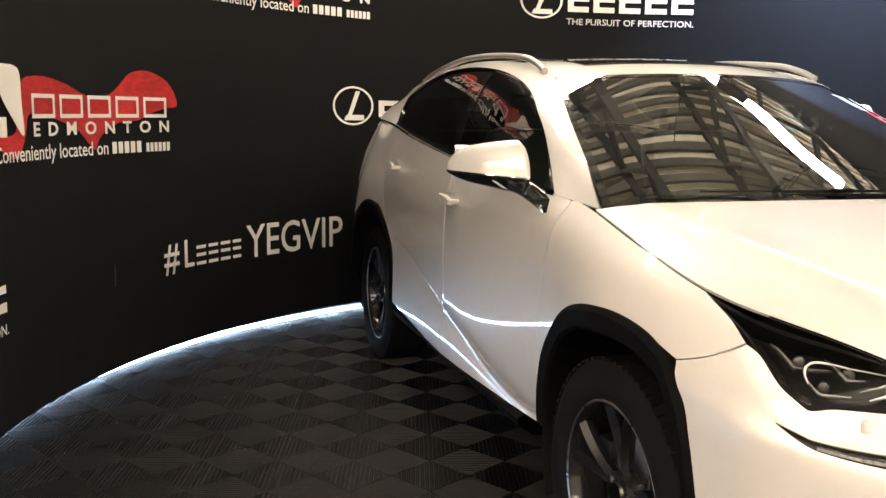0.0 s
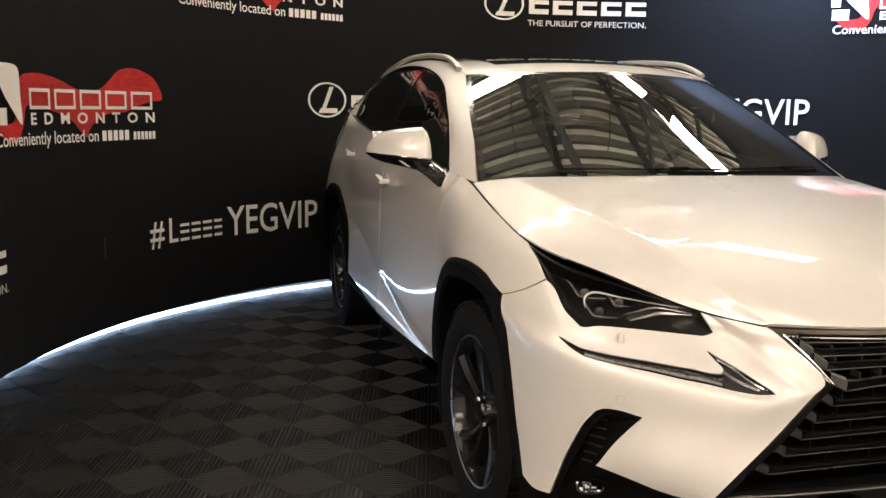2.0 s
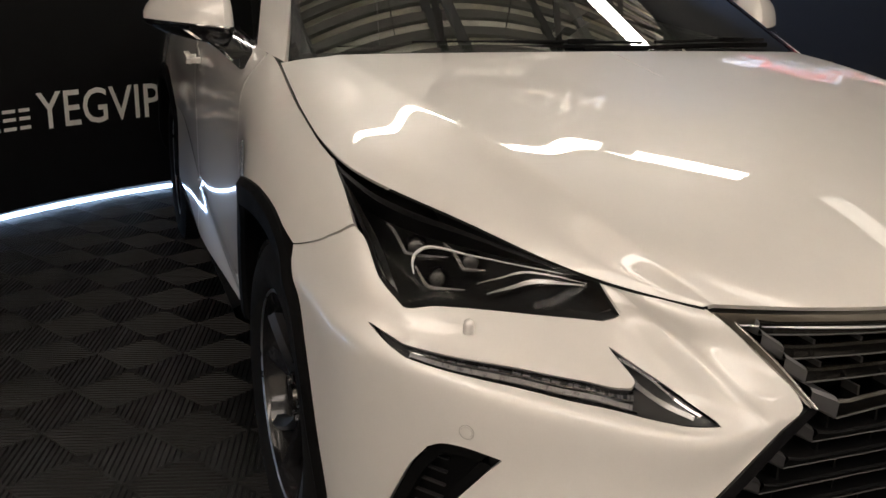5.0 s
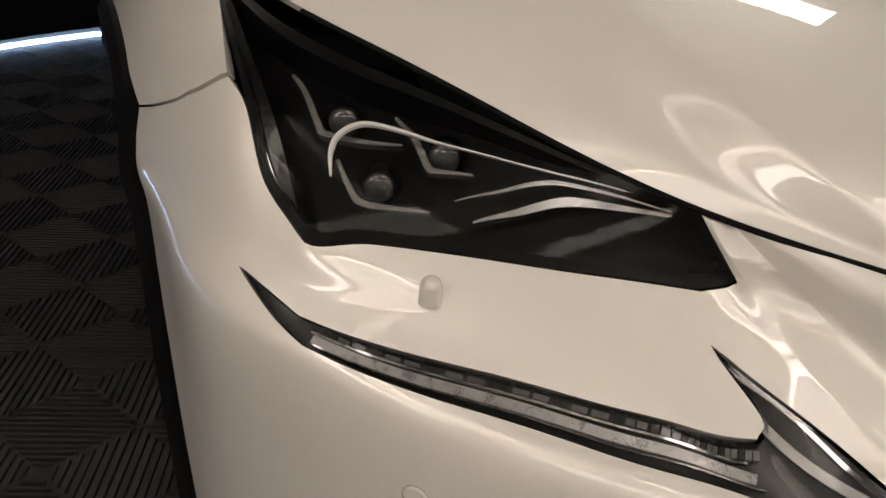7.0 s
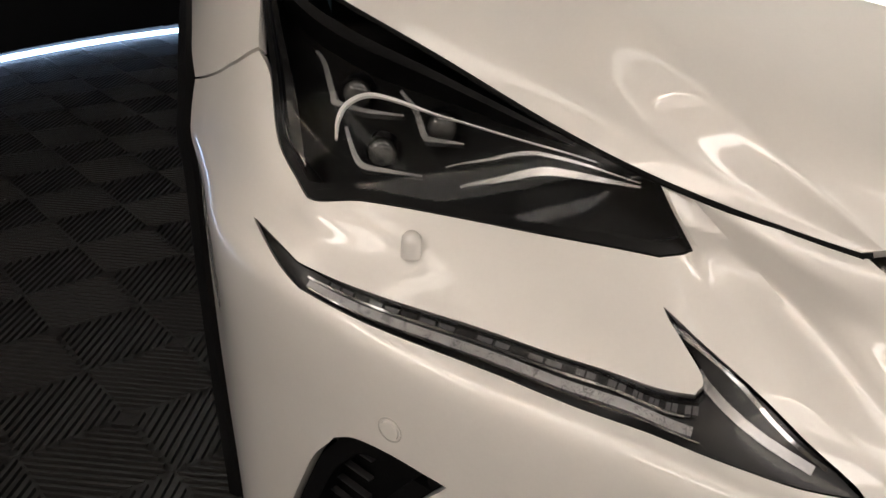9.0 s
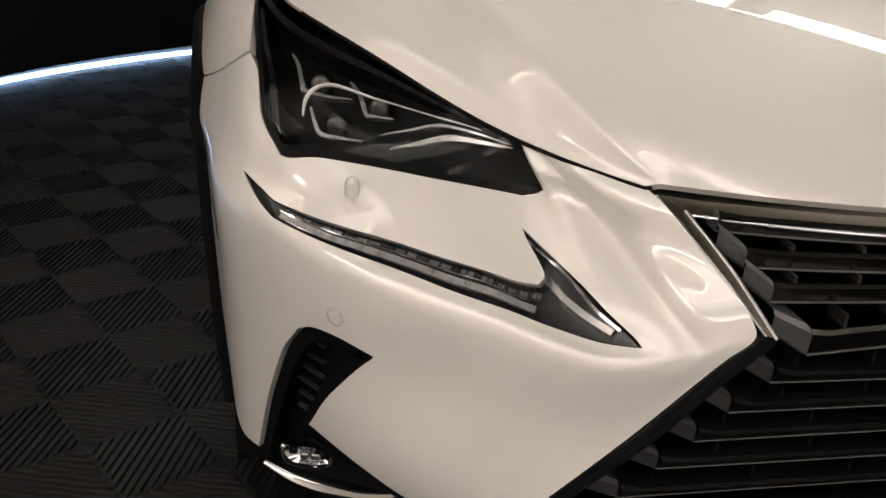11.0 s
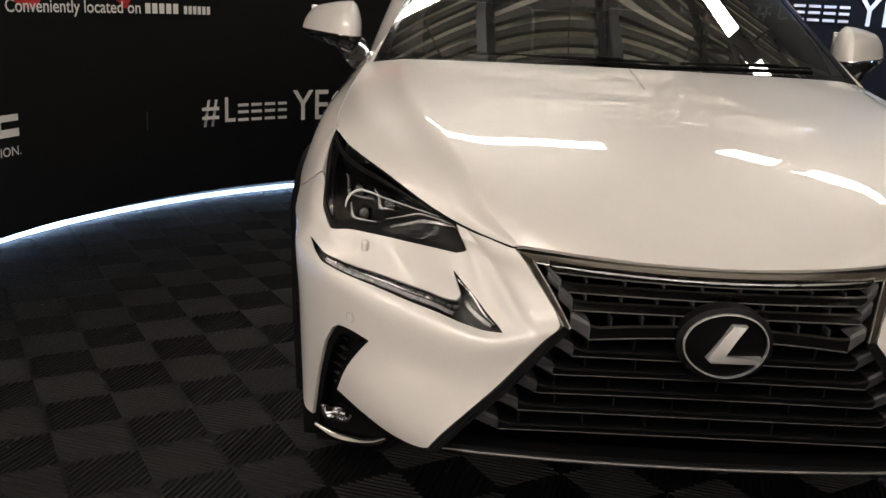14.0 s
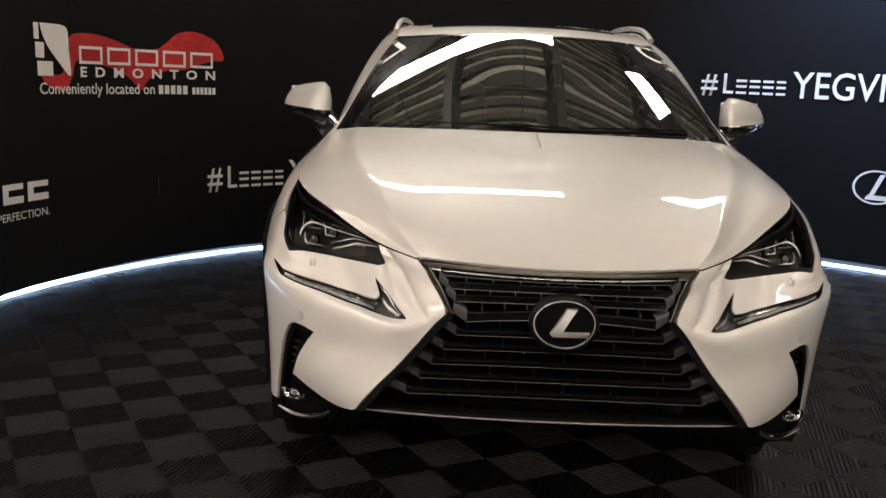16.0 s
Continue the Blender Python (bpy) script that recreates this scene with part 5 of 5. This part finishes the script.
for s in np.linspace(0, 1, 10):
    c = Vector((-.850 + .080 * s**0.8, 1.60 - .115 * s**1.2, 1.078 - .066 * s**1.3))
    w, d = .060 - .016 * s, .050 - .010 * s
    rows.append([c + Vector((a, b, e)) for a, b, e in ((-w, -d * .6, .008), (-w * .5, -d, -.014), (w * .8, -d, -.006), (w, d * .5, .012), (0, d, .004), (-w, -d * .6, .008))])
vs = grid_faces(bm, rows)
bm.faces.new(vs[0][:-1]), bm.faces.new(vs[-1][:-1][::-1])
part("foot", bm, GLOSS_BLACK, mirror, "gloss black mirror foot")
bm = bmesh.new()
box(bm, (-.885, 1.725, 1.14), (.17, .006, .085), Euler((0, 0, radians(-14))), 0.002)
part("mirror_glass", bm, CHROME, mirror)

# door handles
for y, z, door in ((2.27, .955, front_door), (3.20, 1.02, rear_door)):
    uv = BODY.find([(None, y - .085, z - .004), (None, y, z), (None, y + .085, z + .006)])
    h = part("door_handle", ribbon(BODY, uv, 0.040, 0.016, 0.028, 0.01, (0.45, 0.9, 1, 0.9, 0.45)), PAINT, door, "white pull handle")
    p, n = at_skin(BODY, (None, y - .02, z), 0.0005)
    bm = bmesh.new()
    bmesh.ops.create_uvsphere(bm, u_segments=18, v_segments=10, radius=1, matrix=Matrix.LocRotScale(p, None, (0.004, 0.062, 0.040)))
    part("recess", bm, PAINT, h)
    for s in (-.07, .07):
        q, n = at_skin(BODY, (None, y + s, z), 0.014)
        bm = bmesh.new()
        box(bm, q, (0.034, 0.022, 0.02), bevel=0.004)
        part("mount", bm, PAINT, h)

for ob in pairs:
    mirrored(ob, car)


# ---- grille, emblem, wipers, cabin, wheels ----
GE = EDGE(GRILLE)
grille = part("grille", cut(GRILLE, GE, (), 0.02, 0.0, -0.085, 0.0), LINER, car, "black spindle grille with horizontal bars")


# the opening's edge on the flank, from the lip up to the hood
RIM = np.array([(.497, .092, .402), (.372, .05, .56), (.305, .03, .65), (.274, .02, .686), (.31, .075, .738), (.356, .146, .79)])


def rim_at(z):
    return np.array([np.interp(z, RIM[:, 2], RIM[:, k]) for k in range(3)])


# each bar: its height in the middle, where it bends (outwards, up) and how far its end climbs
BARS = ((.763, .294, .757, .006), (.739, .274, .730, .015), (.713, .255, .705, .015), (.676, .226, .664, .018),
        (.631, .250, .627, .020), (.591, .281, .586, .020), (.548, .306, .544, .020), (.504, .336, .503, .020), (.459, .369, .457, .020))


def bar_line(zm, xk, zk):
    """Places along a bar between its two bends."""
    out = []
    for x in np.linspace(-xk, xk, 27):
        z = zm + (zk - zm) * (x / xk) ** 2
        y = GRILLE.at(GRILLE.find([(x, None, z)]))[0][1]
        out.append(np.array((x, y, z)))
    return out


GRILLE_BLACK = mat("satin_black_grille", (0.006, 0.006, 0.0063), 0.42, spec=0.2, grain=0.1, rough_var=0.06)
TIP_GREY = mat("satin_grey_bar_tip", (0.11, 0.11, 0.113), 0.34, 0.4, grain=0.06, rough_var=0.05)
TIP_BLACK = mat("satin_black_bar_tip", (0.09, 0.09, 0.093), 0.3, 0.6, grain=0.06, rough_var=0.05)
EDGE_GREY = mat("grey_bar_edge", (0.075, 0.074, 0.072), 0.34, 0.8, grain=0.05, rough_var=0.05)
for k, (zm, xk, zk, climb) in enumerate(BARS):
    upper = k < 4
    line = bar_line(zm, xk, zk)
    end = rim_at(zk + climb)
    end = np.array((end[0] - (.032 if k == 0 else .018 if upper else .020), end[1] + (.012 if upper else .006), zk + climb))
    h0, h1, h2 = (.0185 if k < 3 else .024, .021 if k < 3 else .028, .024) if upper else (.015, .021, .021)
    kink = line[-1]
    stations = [(p, h1 if i in (0, 26) else h0) for i, p in enumerate(line)]
    bm = bmesh.new()
    rows = []
    for (x, y, z), h in stations:
        lean = -.003 if upper else -.010
        rows.append([(x, y + .045, z + h), (x, y + lean + .004, z + h), (x, y + lean, z + h * .85), (x, y, z + .001), (x, y + .003, z - .002), (x, y + .045, z - .001)])
    grid_faces(bm, rows)
    for s in (-1, 1):
        tip = bmesh.new()
        a, b = np.array((s * abs(kink[0]), kink[1], kink[2])), end * (s, 1, 1)
        grid_faces(tip, [[(x, y + .045, z + h), (x, y + .002, z + h), (x, y - .003, z + h * .8), (x, y - .001, z + .001), (x, y + .003, z - .002), (x, y + .045, z - .001)]
                         for (x, y, z), h in ((a, h1), (a + (b - a) * .12, h1 * 1.06), (b, h2))])
        part("bar_tip", tip, TIP_GREY if upper else TIP_BLACK, grille, "bent grey end of a grille bar", smooth=18)
    part("bar", bm, DARK_CHROME if upper else GRILLE_BLACK, grille, "smoked chrome grille bar" if upper else "gloss black grille bar", smooth=18)
    bm = bmesh.new()
    tube(bm, [(x, y - .0005, z) for (x, y, z), h in stations], .0012 if not upper else .0015, 6)
    part("bar_edge", bm, EDGE_GREY, grille, "thin bright edge of a bar")
    # short uprights up to the bar above
    if k:
        z1 = BARS[k - 1][0]
        n = 8 if upper else 6
        half = xk * .96
        for i in range(n):
            x = -half + 2 * half * (i + (.5 if k % 2 else .2)) / n
            zz = zm + (zk - zm) * (x / xk) ** 2
            q = GRILLE.at(GRILLE.find([(x, None, zz)]))[0]
            bm = bmesh.new()
            box(bm, (x, q[1] + .019, zz + (z1 - zm) * .5), (.0035, .03, z1 - zm))
            part("upright", bm, EDGE_GREY if upper else GRILLE_BLACK, grille)


def band(a, b, depth, material, label):
    """A flat moulding between two lines of places, with turned edges."""
    bm = bmesh.new()
    back = Vector((0, depth, 0))
    rows = []
    for p, q in zip(a, b):
        p, q = Vector(p), Vector(q)
        rows.append([p + back, p, p.lerp(q, .5) + Vector((0, -.002, 0)), q, q + back])
    grid_faces(bm, rows)
    return part("surround", bm, material, grille, label)


# surround: smoked top bar and flanks with thin bright edges, black lower flanks
top_out, top_in = [], []
for x in np.linspace(-1, 1, 41):
    w = abs(x) ** 2
    top_out.append((x * .348, .047 + .092 * w, .788 - .004 * w))
    top_in.append((x * .318, .040 + .084 * w, .772 - .003 * w))
band(top_out, top_in, .03, BRONZE, "smoked chrome top bar")
bm = bmesh.new()
tube(bm, [(x, y - .003, z) for x, y, z in top_in], .0022, 8)
part("surround", bm, SATIN, grille, "bright chrome edge")
for s in (-1, 1):
    out = spline([(s * .350, .139, .785), (s * .308, .076, .736), (s * .272, .019, .687)], 10)
    inn = spline([(s * .322, .126, .773), (s * .290, .072, .731), (s * .260, .020, .682)], 10)
    band(out, inn, .035, BRONZE, "smoked chrome edge")
    for line, r in ((out, .0018), (inn, .0022)):
        bm = bmesh.new()
        tube(bm, [(x, y - .003, z) for x, y, z in line], r, 8)
        part("surround", bm, CHROME, grille, "bright chrome edge")
    out = spline([(s * .272, .018, .685), (s * .308, .029, .645), (s * .373, .048, .556), (s * .437, .070, .48), (s * .497, .090, .402)], 8)
    inn = spline([(s * .257, .018, .678), (s * .291, .026, .638), (s * .356, .045, .549), (s * .420, .066, .473), (s * .478, .084, .399)], 8)
    band(out, inn, .04, GLOSS_BLACK, "gloss black edge")
# bumper's lower lip
DULL_SILVER = mat("dull_silver_trim", (0.2, 0.197, 0.19), 0.4, 1.0, rough_var=0.08, grain=0.05)
bm = bmesh.new()
rows = []
for x in np.linspace(-.487, .487, 41):
    w = (abs(x) / .487) ** 2.2
    y, z = .068 + .030 * w, .400 + .002 * w
    rows.append([(x, y + .05, z + .012), (x, y + .004, z + .010), (x, y, z + .004), (x, y + .002, z - .006), (x, y + .02, z - .014), (x, y + .08, z - .03), (x, y + .22, z - .05)])
grid_faces(bm, rows)
lip = part("lower_lip", bm, BLACK_PLASTIC, car, "black lower bumper lip")
bm = bmesh.new()
tube(bm, [(x, .066 + .030 * (abs(x) / .487) ** 2.2, .401 + .002 * (abs(x) / .487) ** 2.2) for x in np.linspace(-.47, .47, 41)], [.002] * 2 + [.0045] * 37 + [.002] * 2, 8)
part("chrome_line", bm, DULL_SILVER, lip, "satin silver line")
bm = bmesh.new()
box(bm, (0, 2.6, .26), (1.2, 3.5, .05))
box(bm, (0, .80, .34), (0.9, .6, .05))
part("underbody", bm, LINER, car)

# oval emblem with a bent bar
EC = Vector((.006, -.006, .675))
bm = bmesh.new()
rows = []
ring = lambda rx, rz, dy: [EC + Vector((rx * math.cos(a), dy + .02 * (math.cos(a) * rx / .073) ** 2 * .4, rz * math.sin(a))) for a in np.linspace(0, 2 * math.pi, 49)]
grid_faces(bm, [ring(.085, .069, .03), ring(.084, .068, .0), ring(.072, .057, -.005)])
emblem = part("emblem", bm, GRILLE_BLACK, grille, "oval emblem with a bent chrome bar")
bm = bmesh.new()
grid_faces(bm, [ring(.0745, .0592, -.003), ring(.0736, .0583, -.009), ring(.0718, .0567, -.0092), ring(.0709, .0559, -.003)])
EMBLEM_CHROME = mat("bright_emblem_chrome", (0.78, 0.78, 0.79), 0.38, 0.75, rough_var=0.05)
part("ring", bm, EMBLEM_CHROME, emblem, "chrome oval ring")
bm = bmesh.new()
rows = []
for s in np.linspace(0.02, 1, 10):
    rows.append(ring(.072 * s, .0565 * s, -.003 - .001 * (1 - s * s)))
grid_faces(bm, rows)
part("disc", bm, mat("black_emblem_glass", (0.004, 0.004, 0.0045), 0.3, spec=0.12), emblem)
bent = [(.003, .039), (.028, .039), (-.008, -.017), (.059, -.017), (.054, -.028), (-.027, -.029), (-.034, -.022)]
bm = bmesh.new()
face = bm.faces.new([bm.verts.new(EC + Vector((x, -.016, z))) for x, z in bent])
back = [bm.verts.new(EC + Vector((x * 1.04, .002, z * 1.04))) for x, z in bent]
for k in range(len(bent)):
    a, b = face.verts[k], face.verts[(k + 1) % len(bent)]
    bm.faces.new((b, a, back[k], back[(k + 1) % len(bent)]))
bmesh.ops.bevel(bm, geom=list(face.edges), offset=.002, segments=2, affect="EDGES", profile=0.5)
part("bent_bar", bm, EMBLEM_CHROME, emblem, "bent chrome bar")

# wipers
for pts, th in (([(-.60, 1.235, 1.062), (-.35, 1.155, 1.068), (-.05, 1.10, 1.072), (.12, 1.098, 1.070)], .012), ([(-.05, 1.085, 1.066), (.25, 1.10, 1.074), (.55, 1.19, 1.072)], .012)):
    bm = bmesh.new()
    tube(bm, spline(pts, 6), th * .55, 6)
    wiper = part("wiper", bm, BLACK_PLASTIC, car, "black wiper arm")
    bm = bmesh.new()
    tube(bm, [(x, y + .012, z + .012) for x, y, z in spline(pts, 6)[4:]], .004, 6)
    part("blade", bm, RUBBER, wiper)
    bm = bmesh.new()
    m = spline(pts, 6)[len(pts) * 3]
    box(bm, Vector(m) + Vector((0, 0, .014)), (.07, .018, .012), bevel=0.004)
    part("clip", bm, BLACK_PLASTIC, wiper)

# cabin
bm = bmesh.new()
rows = []
for x in np.linspace(-.62, .62, 15):
    rows.append([(x, 1.16 + .1 * abs(x), 1.035), (x, 1.45, 1.03 + .02 * math.cos(x * 5)), (x, 1.62, 1.0), (x, 1.66, .85), (x, 1.6, .6)])
grid_faces(bm, rows)
part("dashboard", bm, CABIN_BLACK, car, "black dashboard")
for x in (-.36, .36):
    bm = bmesh.new()
    box(bm, (x, 2.2, .62), (.48, .5, .16), bevel=0.06)
    box(bm, (x, 2.48, .93), (.46, .14, .60), Euler((radians(-14), 0, 0)), 0.06)
    seat = part("seat", bm, LEATHER, car, "black leather front seat")
    bm = bmesh.new()
    box(bm, (x, 2.57, 1.27), (.26, .09, .17), Euler((radians(-10), 0, 0)), 0.035)
    part("headrest", bm, LEATHER, seat)
bm = bmesh.new()
box(bm, (0, 3.35, .9), (1.25, .16, .6), Euler((radians(-14), 0, 0)), 0.06)
part("rear_bench", bm, LEATHER, car)
bm = bmesh.new()
tube(bm, [(.36 + .185 * math.cos(a), 1.72 - .07 * math.sin(a), .97 + .17 * math.sin(a)) for a in np.linspace(0, 2 * math.pi, 28, endpoint=False)], .015, 8, closed=True)
box(bm, (.36, 1.72, .97), (.34, .03, .06), bevel=0.012)
part("steering_wheel", bm, CABIN_BLACK, car, "black steering wheel")
bm = bmesh.new()
box(bm, (0, 1.86, 1.34), (.24, .035, .065), bevel=0.015)
part("rear_view_mirror", bm, CABIN_BLACK, car)
bm = bmesh.new()
box(bm, (0, 2.7, .40), (1.45, 3.2, .05))
part("cabin_floor", bm, CABIN_BLACK, car)
# headliner
part("headliner", cut(ROOF, EDGE(ROOF), (), 0.05, 0.01, 0.03, 0.0), mat("grey_headliner", (0.35, 0.33, 0.30), 0.8, grain=0.1), car, "pale fabric headliner")


def wheel(m):
    """A tyre on a ten-spoke black and machined alloy rim; axle along x, outer face towards -x."""
    bm = bmesh.new()
    prof = [(.095, .235), (.11, .25), (.118, .28), (.113, .308), (.098, .334), (.075, .3435), (-.075, .3435), (-.10, .334), (-.115, .29), (-.10, .24)]
    rows = [[Vector((-a, r * math.cos(t), r * math.sin(t))) for a, r in prof] for t in np.linspace(0, 2 * math.pi, 97)]
    grid_faces(bm, rows)
    bmesh.ops.remove_doubles(bm, verts=bm.verts, dist=0.0005)
    th = part("wheel", bm, RUBBER, car, "black and machined alloy wheel with a road tyre")
    th.name = "wheel"
    bm = bmesh.new()
    for k in range(72):
        for a, off in ((-.085, 0), (-.045, .5), (.0, .2), (.045, .6), (.085, .1)):
            t = 2 * math.pi * (k + off) / 72
            box(bm, (-a, .3405 * math.cos(t), .3405 * math.sin(t)), (.030, .007, .018), Euler((t, 0, 0)))
    part("tread", bm, RUBBER, th)
    bm = bmesh.new()
    prof = [(.088, .243), (.100, .240), (.098, .230), (.085, .222), (.02, .212), (-.09, .225)]
    grid_faces(bm, [[Vector((-a, r * math.cos(t), r * math.sin(t))) for a, r in prof] for t in np.linspace(0, 2 * math.pi, 73)])
    rim = part("rim", bm, WHEEL_BLACK, th, "gloss black alloy rim")
    bm = bmesh.new()
    tube(bm, [(-.098, .234 * math.cos(t), .234 * math.sin(t)) for t in np.linspace(0, 2 * math.pi, 72, endpoint=False)], .004, 6, closed=True)
    part("rim_edge", bm, MACHINED, rim, "machined silver rim edge")
    for k in range(5):
        t0 = 2 * math.pi * k / 5 + .2
        for j, (dt, twist, w, mt) in enumerate(((-.16, .10, .036, WHEEL_BLACK), (.16, .18, .030, BLADE))):
            bm = bmesh.new()
            rows = []
            for s in np.linspace(0, 1, 8):
                r = .045 + .185 * s
                t = t0 + dt * (0.35 + s) + twist * s * s
                c = Vector((0, r * math.cos(t), r * math.sin(t)))
                d = Vector((0, -math.sin(t), math.cos(t)))
                f = -.062 - .030 * s**1.5
                ww = w * (0.75 + 0.35 * s) / 2
                rows.append([c - d * ww + Vector((f + .03, 0, 0)), c - d * ww + Vector((f + .006, 0, 0)), c - d * ww * .3 + Vector((f, 0, 0)), c + d * ww + Vector((f + .012, 0, 0)),
                             c + d * ww + Vector((f + .03, 0, 0)), c - d * ww + Vector((f + .03, 0, 0))])
            grid_faces(bm, rows)
            part("spoke", bm, mt, rim)
    bm = bmesh.new()
    bmesh.ops.create_cone(bm, cap_ends=True, segments=28, radius1=.065, radius2=.055, depth=.03, matrix=pose(-.058, 0, 0, 0, -90, 0))
    hub = part("hub", bm, WHEEL_BLACK, rim)
    bm = bmesh.new()
    bmesh.ops.create_cone(bm, cap_ends=True, segments=24, radius1=.032, radius2=.028, depth=.008, matrix=pose(-.077, 0, 0, 0, -90, 0))
    part("centre_cap", bm, DARK_CHROME, th, "dark chrome centre cap")
    for k in range(5):
        t = 2 * math.pi * k / 5 + .5
        bm = bmesh.new()
        bmesh.ops.create_cone(bm, cap_ends=True, segments=6, radius1=.011, radius2=.010, depth=.024, matrix=pose(-.066, .046 * math.cos(t), .046 * math.sin(t), 0, -90, 0))
        part("wheel_nut", bm, CHROME, th)
    bm = bmesh.new()
    bmesh.ops.create_cone(bm, cap_ends=True, segments=40, radius1=.165, radius2=.165, depth=.02, matrix=pose(.01, 0, 0, 0, 90, 0))
    part("brake_disc", bm, LAMP_GREY, th, "grey brake disc")
    th.matrix_basis = m
    return th


first = wheel(pose(-.698, .965, .344, 0, 0, 1))
for m in (pose(-.698, 3.59, .344, 40), pose(.698, .965, .344, 15, 0, 173), pose(.698, 3.59, .344, 70, 0, 180)):
    copy_thing(first, m)


# ---- ribbed floor tiles, set askew to the car ----
TILE_A, TILE_TURN = 0.198, radians(30)


def tile_mesh(flip):
    """A square with ribs across its corners."""
    h = TILE_A / 2 - 0.0008
    verts, faces = [(-h, -h, -.0065), (h, -h, -.0065), (h, h, -.0065), (-h, h, -.0065)], [(0, 1, 2, 3)]
    pitch, half = 0.0165, 0.0047
    n = 8
    for k in range(-n, n + 1):
        c = k * pitch
        reach = TILE_A / math.sqrt(2) - abs(c) - half - 0.001
        if reach < 0.006:
            continue
        rows = []
        for off, z in ((-half, -.0065), (-half * 0.62, 0.0), (half * 0.62, 0.0), (half, -.0065)):
            rows.append([((c + off), -reach, z), ((c + off), reach, z)])
        i = len(verts)
        for row in rows:
            for x, y, z in row:
                q = math.sqrt(0.5)
                a, b = q * (x - y), q * (x + y)
                verts.append((-b, a, z) if flip else (a, b, z))
        for r in range(3):
            faces.append((i + 2 * r, i + 2 * r + 1, i + 2 * r + 3, i + 2 * r + 2))
    # rim
    i = len(verts)
    for s in (h, h - 0.0022):
        for x, y in ((-s, -s), (s, -s), (s, s), (-s, s)):
            verts.append((x, y, -0.0012))
    faces += [(i + k, i + (k + 1) % 4, i + 4 + (k + 1) % 4, i + 4 + k) for k in range(4)]
    return verts, faces


shapes = []
for flip in (False, True):
    v, f = tile_mesh(flip)
    me = bpy.data.meshes.new("floor_tile")
    me.from_pydata(v, [], f)
    me.materials.append(TILE)
    shapes.append((v, f, me))
ca, sa = math.cos(TILE_TURN), math.sin(TILE_TURN)
near_tiles, far_v, far_f = [], [], []
for i in range(-26, 27):
    for j in range(-26, 27):
        u, v = 0.068 + (i + 0.5) * TILE_A, -0.07 + (j + 0.5) * TILE_A
        x, y = ca * u - sa * v, sa * u + ca * v
        if math.hypot(x - WX, y - WY) > WR + 0.36 and y > 0.5 or abs(x - .4) > 4.3 or y < -2.6 or y > 5.5:
            continue
        near_tiles.append((math.hypot((x + 1.15) / 1.0, (y - 1.0) / 1.35), x, y, (i + j) % 2))
near_tiles.sort()
for k, (_, x, y, odd) in enumerate(near_tiles):
    v, f, me = shapes[odd]
    if k < 295:
        ob = new("floor_tile", me)
        ob.matrix_basis = pose(x, y, 0, 0, 0, math.degrees(TILE_TURN))
        ob.parent = floor
    else:
        n = len(far_v)
        far_v += [(x + ca * p - sa * q, y + sa * p + ca * q, z) for p, q, z in v]
        far_f += [tuple(n + w for w in face) for face in f]
me = bpy.data.meshes.new("floor_tiles")
me.from_pydata(far_v, [], far_f)
me.materials.append(TILE)
far = tagged(new("floor_tiles", me), "black ribbed plastic floor tiles further off", kind="stuff")
far.parent = floor

# a few pale crumbs on the tiles
bm = bmesh.new()
crumbs = random.Random(11)
for k in range(70):
    x, y = crumbs.uniform(-2.4, 1.8), crumbs.uniform(-1.2, 2.6)
    r = crumbs.uniform(0.0008, 0.0022)
    bmesh.ops.create_icosphere(bm, subdivisions=1, radius=r, matrix=Matrix.Translation((x, y, r * 0.7)) @ Matrix.Diagonal((1.5, 1, 0.7, 1)))
tagged(part("crumbs", bm, mat("pale_dust", (0.35, 0.33, 0.30), 0.8, grain=0.2)), "tiny pale crumbs scattered on black floor tiles", "dust", kind="stuff")
